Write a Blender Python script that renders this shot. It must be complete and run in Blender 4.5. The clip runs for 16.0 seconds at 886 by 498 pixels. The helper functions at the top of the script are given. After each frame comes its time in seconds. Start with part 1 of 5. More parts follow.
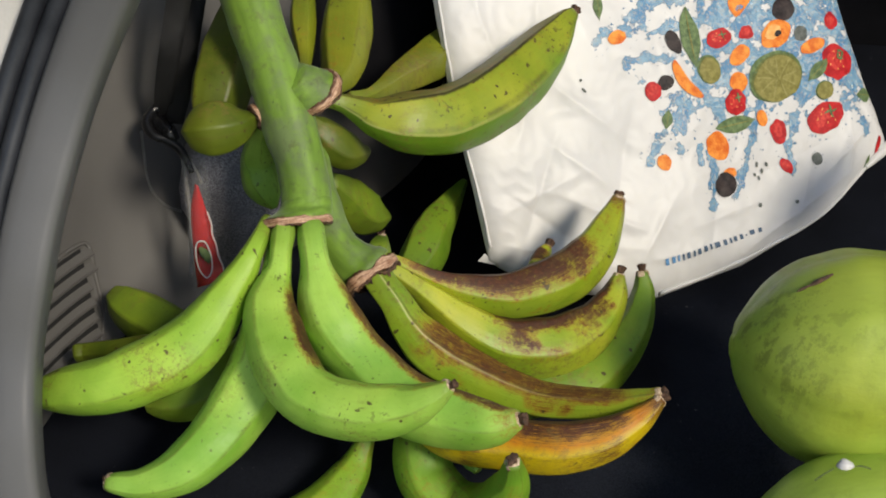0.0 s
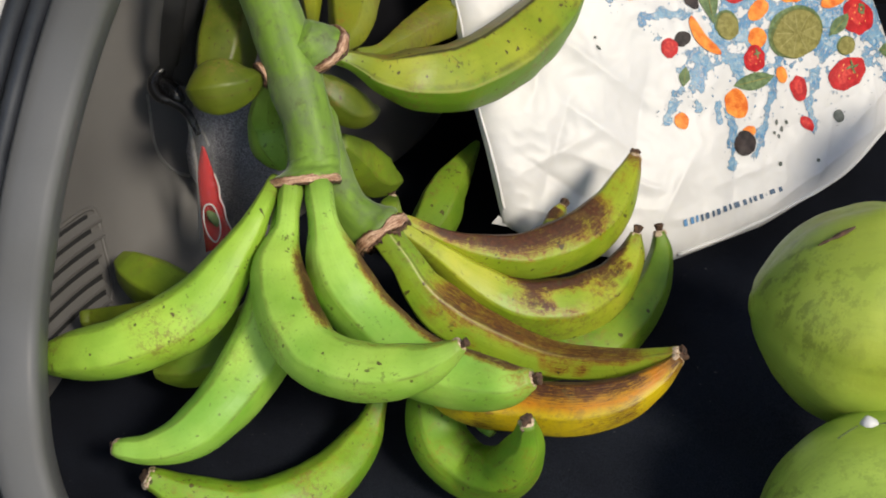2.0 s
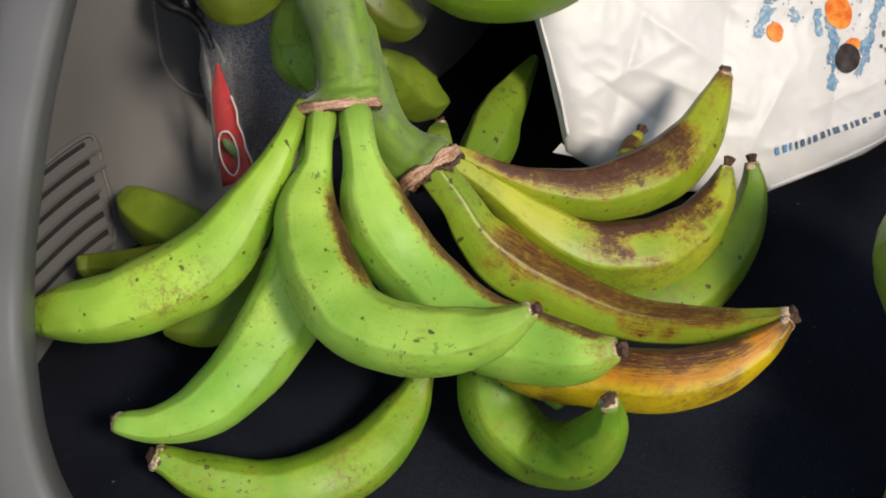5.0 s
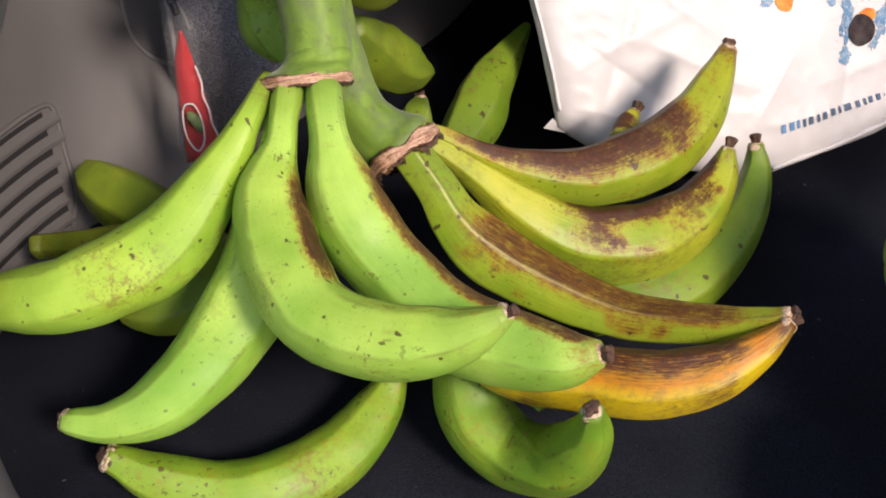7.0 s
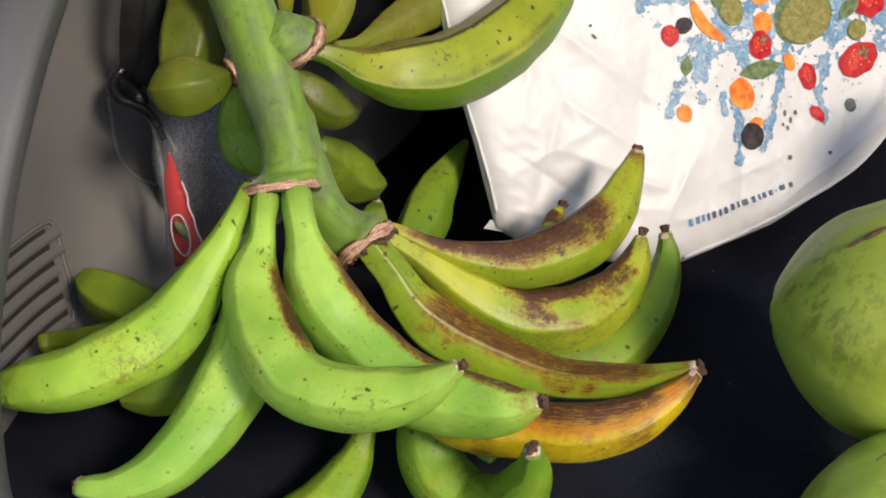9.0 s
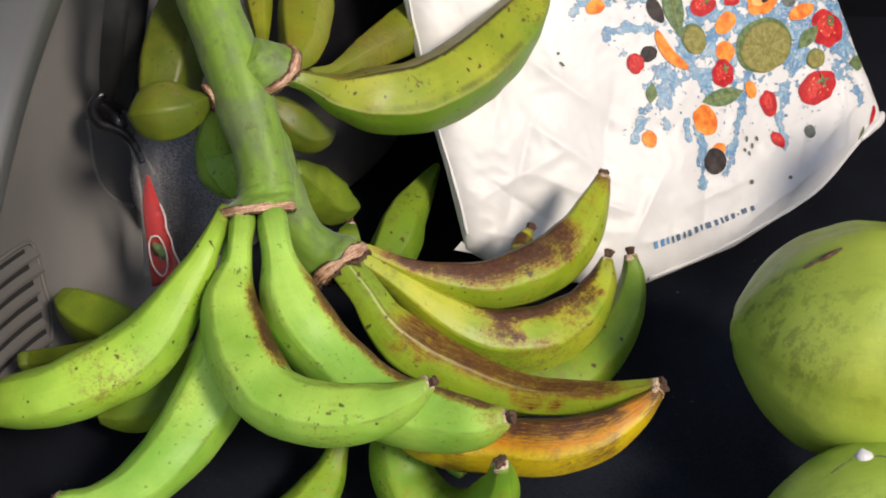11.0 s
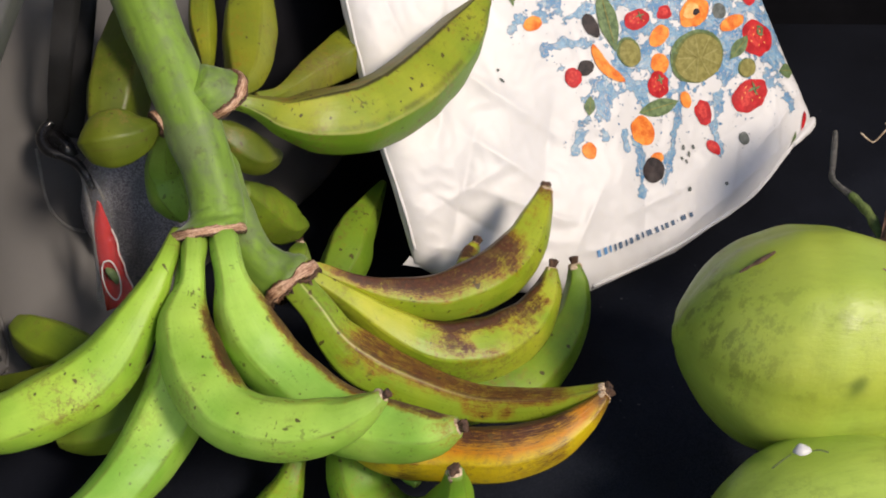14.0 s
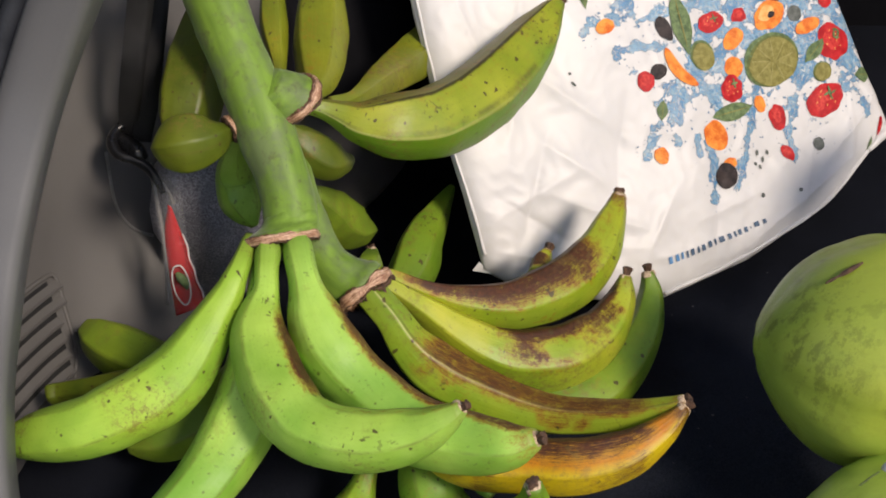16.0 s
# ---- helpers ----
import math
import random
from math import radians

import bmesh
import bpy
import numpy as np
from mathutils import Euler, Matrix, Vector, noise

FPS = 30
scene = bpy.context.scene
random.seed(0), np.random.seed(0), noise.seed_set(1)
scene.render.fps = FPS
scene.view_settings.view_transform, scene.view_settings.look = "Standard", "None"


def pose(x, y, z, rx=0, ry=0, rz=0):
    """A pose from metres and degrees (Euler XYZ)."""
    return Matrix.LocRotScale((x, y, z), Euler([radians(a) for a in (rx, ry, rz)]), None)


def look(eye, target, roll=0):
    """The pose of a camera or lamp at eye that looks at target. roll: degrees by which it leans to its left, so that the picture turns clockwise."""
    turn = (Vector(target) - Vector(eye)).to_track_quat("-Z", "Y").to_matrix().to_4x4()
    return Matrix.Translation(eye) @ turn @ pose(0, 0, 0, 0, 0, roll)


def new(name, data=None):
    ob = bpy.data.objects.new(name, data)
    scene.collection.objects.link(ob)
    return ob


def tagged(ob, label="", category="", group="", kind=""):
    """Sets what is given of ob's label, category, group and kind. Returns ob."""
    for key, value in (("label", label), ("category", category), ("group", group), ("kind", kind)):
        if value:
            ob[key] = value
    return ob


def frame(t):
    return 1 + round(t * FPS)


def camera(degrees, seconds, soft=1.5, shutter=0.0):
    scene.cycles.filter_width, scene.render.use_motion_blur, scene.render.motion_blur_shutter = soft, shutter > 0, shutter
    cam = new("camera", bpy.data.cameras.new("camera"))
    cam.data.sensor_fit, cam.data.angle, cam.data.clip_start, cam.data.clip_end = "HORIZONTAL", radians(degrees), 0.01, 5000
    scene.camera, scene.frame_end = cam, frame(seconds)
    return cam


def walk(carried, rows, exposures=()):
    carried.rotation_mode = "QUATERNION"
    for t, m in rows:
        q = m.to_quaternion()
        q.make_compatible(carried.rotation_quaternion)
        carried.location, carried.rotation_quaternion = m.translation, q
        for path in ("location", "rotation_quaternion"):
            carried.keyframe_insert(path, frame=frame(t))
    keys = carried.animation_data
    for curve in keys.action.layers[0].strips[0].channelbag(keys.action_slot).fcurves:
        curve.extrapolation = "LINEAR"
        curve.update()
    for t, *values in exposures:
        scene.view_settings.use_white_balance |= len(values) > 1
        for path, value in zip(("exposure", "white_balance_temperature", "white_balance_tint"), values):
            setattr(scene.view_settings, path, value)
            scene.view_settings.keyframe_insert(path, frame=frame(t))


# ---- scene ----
cam = camera(37.22, 16.0, soft=1.9)
PATH = [
    (0, (-0.0446, -0.8050, 1.0309), (-0.0098, 0.1335, 0.2838), 4.30),
    (0.5, (-0.0407, -0.8103, 1.0234), (-0.0012, 0.1542, 0.3106), 4.42),
    (1, (-0.0305, -0.8241, 1.0130), (0.0000, 0.1305, 0.2864), 4.02),
    (1.5, (-0.0262, -0.8131, 1.0054), (-0.0130, 0.1252, 0.2575), 2.87),
    (2, (-0.0333, -0.7958, 0.9963), (-0.0172, 0.1318, 0.2352), 2.98),
    (2.5, (-0.0505, -0.7792, 0.9787), (-0.0283, 0.1373, 0.2044), 3.15),
    (3, (-0.0557, -0.7699, 0.9616), (-0.0251, 0.1399, 0.1797), 3.22),
    (3.5, (-0.0580, -0.7645, 0.9646), (-0.0259, 0.1397, 0.1763), 3.09),
    (4, (-0.0640, -0.7606, 0.9609), (-0.0363, 0.1428, 0.1716), 2.44),
    (4.5, (-0.0613, -0.7188, 0.9366), (-0.0461, 0.1783, 0.1398), 2.13),
    (4.7, (-0.0623, -0.6682, 0.9068), (-0.0600, 0.2187, 0.0985), 2.18),
    (6.8, (-0.0379, -0.5483, 0.8483), (-0.0462, 0.2907, -0.0096), 2.70),
    (7, (-0.0371, -0.5470, 0.8501), (-0.0452, 0.2945, -0.0053), 2.75),
    (7.5, (-0.0325, -0.5877, 0.8803), (-0.0302, 0.2736, 0.0448), 2.77),
    (8, (-0.0351, -0.6750, 0.9252), (-0.0238, 0.2223, 0.1284), 1.83),
    (8.5, (-0.0368, -0.7066, 0.9343), (-0.0137, 0.2129, 0.1637), 1.77),
    (9, (-0.0427, -0.7045, 0.9351), (-0.0072, 0.2218, 0.1730), 2.47),
    (9.5, (-0.0455, -0.7104, 0.9380), (-0.0030, 0.2213, 0.1828), 2.93),
    (10, (-0.0419, -0.7161, 0.9421), (0.0097, 0.2225, 0.1962), 3.25),
    (12.5, (-0.0522, -0.7664, 0.9713), (0.0106, 0.1734, 0.2279), 3.59),
    (13, (-0.0577, -0.7719, 0.9688), (-0.0027, 0.1697, 0.2270), 3.23),
    (13.5, (-0.0622, -0.7685, 0.9719), (0.0076, 0.1747, 0.2333), 2.87),
    (14, (-0.0450, -0.7571, 0.9782), (0.0622, 0.1863, 0.2443), 3.40),
    (14.5, (-0.0249, -0.7492, 0.9776), (0.0951, 0.1929, 0.2441), 3.45),
    (15, (-0.0248, -0.7434, 0.9775), (0.0795, 0.1966, 0.2388), 2.73),
    (15.5, (-0.0489, -0.7414, 0.9801), (0.0346, 0.2017, 0.2428), 2.43),
    (16, (-0.0731, -0.7352, 0.9725), (-0.0048, 0.2094, 0.2356), 2.32),
]
EXPOSURES = [(0, -0.14, 7020, 8), (0.5, -0.19, 7020, 8), (1.0, -0.11, 7020, 8), (2.3, 0.03, 6940, 9), (3.2, 0.0, 6920, 9), (4.0, 0.0, 6930, 10), (4.5, -0.05, 6940, 10), (7, 0.32, 7130, 24), (9, 0.1, 7040, 14), (12.5, 0.10, 7030, 15), (14, 0.02, 7080, 16), (16, -0.03, 7070, 16)]
walk(cam, [(t, look(eye, target, roll)) for t, eye, target, roll in PATH], EXPOSURES)

# ---- light ----
SUN_ELEV, SUN_AZ = radians(44), radians(-54)      # azimuth from +x towards -y
world = bpy.data.worlds.new("world")
scene.world = world
world.use_nodes = True
sky = world.node_tree.nodes.new("ShaderNodeTexSky")
sky.sky_type, sky.sun_disc = "NISHITA", False
sky.sun_elevation, sky.sun_rotation = SUN_ELEV, radians(90) - SUN_AZ
world.node_tree.links.new(sky.outputs[0], world.node_tree.nodes["Background"].inputs[0])
world.node_tree.nodes["Background"].inputs[1].default_value = 0.15
sun = new("sun", bpy.data.lights.new("sun", "SUN"))
sun.data.energy, sun.data.angle, sun.data.color = 3.0, radians(11), (1.0, 0.94, 0.84)
to_sun = Vector((math.cos(SUN_ELEV) * math.cos(SUN_AZ), math.cos(SUN_ELEV) * math.sin(SUN_AZ), math.sin(SUN_ELEV)))
sun.matrix_world = look(to_sun * 5, (0, 0, 0))
scene.view_settings.exposure = 0.0


# ---- materials ----
def nodes_of(name, rough=0.5, metal=0.0):
    m = bpy.data.materials.new(name)
    m.use_nodes = True
    nt = m.node_tree
    b = nt.nodes["Principled BSDF"]
    b.inputs["Roughness"].default_value, b.inputs["Metallic"].default_value = rough, metal
    return m, nt, b


def put(nt, kind, **values):
    n = nt.nodes.new(kind)
    for key, v in values.items():
        key = key.replace("_", " ")
        n.inputs[key].default_value = v
    return n


def ramp(nt, fac, stops):
    n = nt.nodes.new("ShaderNodeValToRGB")
    e = n.color_ramp.elements
    while len(e) < len(stops):
        e.new(0.5)
    for k, (p, c) in zip(e, stops):
        k.position, k.color = p, (*c, 1) if len(c) == 3 else c
    nt.links.new(fac, n.inputs[0])
    return n.outputs[0]


def grey(v):
    return (v, v, v)


def math_node(nt, op, a, b=None, clamp=False):
    n = nt.nodes.new("ShaderNodeMath")
    n.operation, n.use_clamp = op, clamp
    for k, v in enumerate((a, b)):
        if v is None:
            continue
        if isinstance(v, (int, float)):
            n.inputs[k].default_value = v
        else:
            nt.links.new(v, n.inputs[k])
    return n.outputs[0]


def mix(nt, fac, a, b, blend="MIX"):
    n = nt.nodes.new("ShaderNodeMix")
    n.data_type, n.blend_type = "RGBA", blend
    for sock, v in ((n.inputs[0], fac), (n.inputs[6], a), (n.inputs[7], b)):
        if isinstance(v, (int, float)):
            sock.default_value = v
        elif isinstance(v, tuple):
            sock.default_value = (*v, 1)
        else:
            nt.links.new(v, sock)
    return n.outputs[2]


def noise_fac(nt, coord, scale, detail=4.0, rough=0.55, stretch=(1, 1, 1), seed=0.0):
    mp = nt.nodes.new("ShaderNodeMapping")
    mp.inputs["Scale"].default_value = stretch
    mp.inputs["Location"].default_value = (seed, seed * 1.7, -seed)
    nt.links.new(coord, mp.inputs[0])
    n = put(nt, "ShaderNodeTexNoise", Scale=scale, Detail=detail, Roughness=rough)
    nt.links.new(mp.outputs[0], n.inputs["Vector"])
    return n.outputs["Fac"]


def bump(nt, b, height, strength, dist):
    n = nt.nodes.new("ShaderNodeBump")
    n.inputs["Strength"].default_value, n.inputs["Distance"].default_value = strength, dist
    nt.links.new(height, n.inputs["Height"])
    nt.links.new(n.outputs[0], b.inputs["Normal"])


def coords(nt):
    n = nt.nodes.new("ShaderNodeTexCoord")
    return n.outputs["Object"], n.outputs["UV"]


def simple(name, c1, c2, rough=0.6, metal=0.0, scale=60.0, fine=600.0, relief=0.3, dist=0.0006, lo=0.35, hi=0.65, spec=0.5):
    """Two-scale mottled surface with fine grain."""
    m, nt, b = nodes_of(name, rough, metal)
    ob, _ = coords(nt)
    big = noise_fac(nt, ob, scale)
    small = noise_fac(nt, ob, fine, 3)
    both = math_node(nt, "ADD", math_node(nt, "MULTIPLY", big, 0.65), math_node(nt, "MULTIPLY", small, 0.35))
    nt.links.new(ramp(nt, both, [(lo, c1), (hi, c2)]), b.inputs["Base Color"])
    r = math_node(nt, "ADD", rough - 0.08, math_node(nt, "MULTIPLY", big, 0.16))
    nt.links.new(r, b.inputs["Roughness"])
    b.inputs["Specular IOR Level"].default_value = spec
    bump(nt, b, small, relief, dist)
    return m


def peel(name, green, light, stain=0.0, stain_u=0.25, stain_w=0.16, spots=0.35, yellow=0.0, seed=0.0, tint=(0.36, 0.30, 0.02), v0=0.15, v1=0.95, streaks=0.35, tipped=0.0, patches=0.0, ridges=0.2094, core=1.0, pale_line=None, under=None, patch_u=None, dark_line=None, speckle=0.0, over=None):
    """Plantain skin: green with paler flanks, specks, brown bruising along one edge (round stain_u) and ripe patches."""
    m, nt, b = nodes_of(name, 0.42)
    ob, uv = coords(nt)
    sep = nt.nodes.new("ShaderNodeSeparateXYZ")
    nt.links.new(uv, sep.inputs[0])
    u, v = sep.outputs[0], sep.outputs[1]

    def aside(at):
        """Distance round the section from a place, 0 to 0.5."""
        return math_node(nt, "ABSOLUTE", math_node(nt, "SUBTRACT", math_node(nt, "FRACT", math_node(nt, "ADD", u, 1.5 - at)), 0.5))

    def times(*facs):
        out = facs[0]
        for f in facs[1:]:
            out = math_node(nt, "MULTIPLY", out, f)
        return out
    soft = noise_fac(nt, ob, 22, 3, 0.5, seed=seed)
    col = ramp(nt, soft, [(0.30, green), (0.70, light)])
    wide = noise_fac(nt, ob, 9, 2, 0.5, seed=seed + 23)
    col = mix(nt, ramp(nt, wide, [(0.50, grey(0)), (0.70, grey(0.30))]), col, (light[0] * 1.25, light[1] * 1.02, light[2] * 0.7))
    col = mix(nt, ramp(nt, wide, [(0.32, grey(0.40)), (0.47, grey(0))]), col, (green[0] * 0.80, green[1] * 0.98, green[2] * 1.3))
    if under:
        col = mix(nt, ramp(nt, math_node(nt, "ADD", aside(under[1]), math_node(nt, "MULTIPLY", math_node(nt, "SUBTRACT", soft, 0.5), 0.12)), [(under[2] * 0.7, grey(1)), (under[2], grey(0))]), col, under[0])
    if over:
        col = mix(nt, ramp(nt, math_node(nt, "ADD", aside(over[1]), math_node(nt, "MULTIPLY", math_node(nt, "SUBTRACT", soft, 0.5), 0.06)), [(over[2] * 0.85, grey(0.85)), (over[2], grey(0))]), col, over[0])
    streak = noise_fac(nt, uv, 6, 5, 0.6, (9, 1.3, 1), seed)
    col = mix(nt, times(ramp(nt, streak, [(0.45, grey(0)), (0.75, grey(1))]), 0.12), col, tuple(c * 0.62 for c in green))
    if yellow:
        y = noise_fac(nt, ob, 26, 4, 0.6, seed=seed + 3)
        col = mix(nt, ramp(nt, math_node(nt, "ADD", y, yellow - 0.5), [(0.40, grey(0)), (0.60, grey(1))]), col, tint)
    # the dull grey-green of neck and tip
    neck = ramp(nt, v, [(0.0, grey(1)), (0.22, grey(0)), (0.93, grey(0)), (1.0, grey(1))])
    col = mix(nt, times(neck, 0.5), col, (0.13, 0.18, 0.025))
    # faint darker lines along the five ridges
    ridge = math_node(nt, "ABSOLUTE", math_node(nt, "SUBTRACT", math_node(nt, "FRACT", math_node(nt, "ADD", math_node(nt, "MULTIPLY", u, 5.0), 0.5 + ridges * 5 / (2 * math.pi))), 0.5))
    line = ramp(nt, ridge, [(0.0, grey(1)), (0.07, grey(0))])
    broken = ramp(nt, noise_fac(nt, ob, 30, 5, 0.7, seed=seed + 13), [(0.40, grey(0)), (0.62, grey(1))])
    col = mix(nt, times(line, broken, 0.5), col, (0.105, 0.085, 0.018))
    dull = 0.0
    if stain:
        near = ramp(nt, aside(stain_u), [(0.0, grey(1)), (stain_w * 0.55, grey(0.85)), (stain_w, grey(0))])
        along = ramp(nt, v, [(max(v0 - 0.15, 0), grey(0)), (v0, grey(1)), (v1, grey(1)), (min(v1 + 0.08, 1), grey(0.25))])
        k = times(near, along, stain)
        if tipped:
            k = math_node(nt, "MAXIMUM", k, ramp(nt, v, [(0.84, grey(0)), (0.97, grey(tipped))]))
        if patches:
            blotch = noise_fac(nt, ob, 17, 3, 0.55, seed=seed + 17)
            blot = times(ramp(nt, blotch, [(0.48, grey(0)), (0.64, grey(patches))]), along)
            if patch_u:
                blot = times(blot, ramp(nt, aside(patch_u[0]), [(patch_u[1] * 0.6, grey(1)), (patch_u[1], grey(0))]))
            k = math_node(nt, "MAXIMUM", k, blot)
        fibres = noise_fac(nt, uv, 5, 9, 0.82, (26, 3.2, 1), seed + 5)
        fine = noise_fac(nt, ob, 140, 9, 0.85, seed=seed + 9)
        cloud = noise_fac(nt, ob, 34, 6, 0.7, seed=seed + 19)
        both = math_node(nt, "ADD", math_node(nt, "ADD", times(fibres, streaks), times(fine, (1 - streaks) * 0.6)), times(cloud, (1 - streaks) * 0.4))
        swing = math_node(nt, "SUBTRACT", both, 0.5)
        reach = ramp(nt, k, [(0.02, grey(0)), (0.25, grey(1))])
        # yellowing, then ochre mottling, then rust, then the black-brown core
        halo = math_node(nt, "ADD", k, times(swing, 3.0))
        col = mix(nt, times(ramp(nt, halo, [(0.20, grey(0)), (0.60, grey(0.45))]), reach), col, (0.36, 0.27, 0.015))
        spread = math_node(nt, "ADD", k, times(swing, 6.5))
        col = mix(nt, times(ramp(nt, spread, [(0.26, grey(0)), (0.80, grey(0.88))]), reach), col, ramp(nt, cloud, [(0.35, (0.165, 0.052, 0.009)), (0.62, (0.34, 0.135, 0.016))]))
        deep = math_node(nt, "ADD", times(k, core), times(swing, 5.4))
        dark = times(ramp(nt, deep, [(0.52, grey(0)), (1.02, grey(0.94))]), reach)
        col = mix(nt, dark, col, ramp(nt, fine, [(0.36, (0.016, 0.006, 0.004)), (0.52, (0.050, 0.014, 0.007)), (0.68, (0.150, 0.044, 0.012))]))
        dull = dark
    if pale_line is not None:
        col = mix(nt, times(ramp(nt, aside(pale_line), [(0.004, grey(1)), (0.012, grey(0))]), ramp(nt, v, [(0.03, grey(0)), (0.08, grey(0.6)), (0.5, grey(0.35)), (0.8, grey(0.05))])), col, (0.46, 0.46, 0.16))
        col = mix(nt, times(ramp(nt, aside(pale_line + 0.022), [(0.004, grey(1)), (0.018, grey(0))]), broken, 0.6), col, (0.06, 0.05, 0.02))
    if dark_line is not None:
        wander = math_node(nt, "ADD", aside(dark_line), math_node(nt, "MULTIPLY", math_node(nt, "SUBTRACT", noise_fac(nt, ob, 60, 4, 0.7, seed=seed + 31), 0.5), 0.02))
        col = mix(nt, times(ramp(nt, wander, [(0.004, grey(1)), (0.013, grey(0))]), ramp(nt, v, [(0.12, grey(0)), (0.25, grey(0.9))])), col, (0.030, 0.022, 0.010))
    # specks and scuffs of uneven size
    patch = ramp(nt, noise_fac(nt, ob, 17, 3, 0.6, seed=seed + 2), [(0.48, grey(0)), (0.62, grey(1))])
    dot = ramp(nt, noise_fac(nt, ob, 190, 2.2, 0.6, seed=seed + 4), [(0.622 - speckle, grey(0)), (0.665 - speckle, grey(0.95))])
    tiny = ramp(nt, noise_fac(nt, ob, 520, 1.0, 0.5, seed=seed + 6), [(0.685, grey(0)), (0.73, grey(0.8))])
    lone = ramp(nt, noise_fac(nt, ob, 110, 1.0, 0.5, seed=seed + 8), [(0.732 - speckle, grey(0)), (0.757 - speckle, grey(0.9))])
    marks = math_node(nt, "MAXIMUM", math_node(nt, "MAXIMUM", times(dot, patch, 0.8), times(tiny, 0.3)), lone)
    col = mix(nt, times(marks, min(1.0, spots * 1.2)), col, (0.062, 0.040, 0.012))
    scuff = ramp(nt, noise_fac(nt, ob, 150, 8, 0.8, seed=seed + 7), [(0.49, grey(0)), (0.58, grey(1))])
    rub = ramp(nt, noise_fac(nt, ob, 13, 2, 0.5, seed=seed + 11), [(0.52, grey(0)), (0.64, grey(1))])
    col = mix(nt, times(scuff, rub, min(1.0, spots * 0.7)), col, (0.19, 0.130, 0.035))
    nt.links.new(col, b.inputs["Base Color"])
    nt.links.new(math_node(nt, "ADD", ramp(nt, soft, [(0.2, grey(0.40)), (0.8, grey(0.56))]), times(dull, 0.08)), b.inputs["Roughness"])
    b.inputs["Specular IOR Level"].default_value = 0.40
    b.inputs["Subsurface Weight"].default_value = 0.06
    b.inputs["Subsurface Radius"].default_value = (0.004, 0.006, 0.001)
    bump(nt, b, math_node(nt, "ADD", noise_fac(nt, ob, 40, 4, 0.6), times(noise_fac(nt, uv, 5, 3, 0.5, (5, 1, 1)), 0.5)), 0.24, 0.004)
    return m


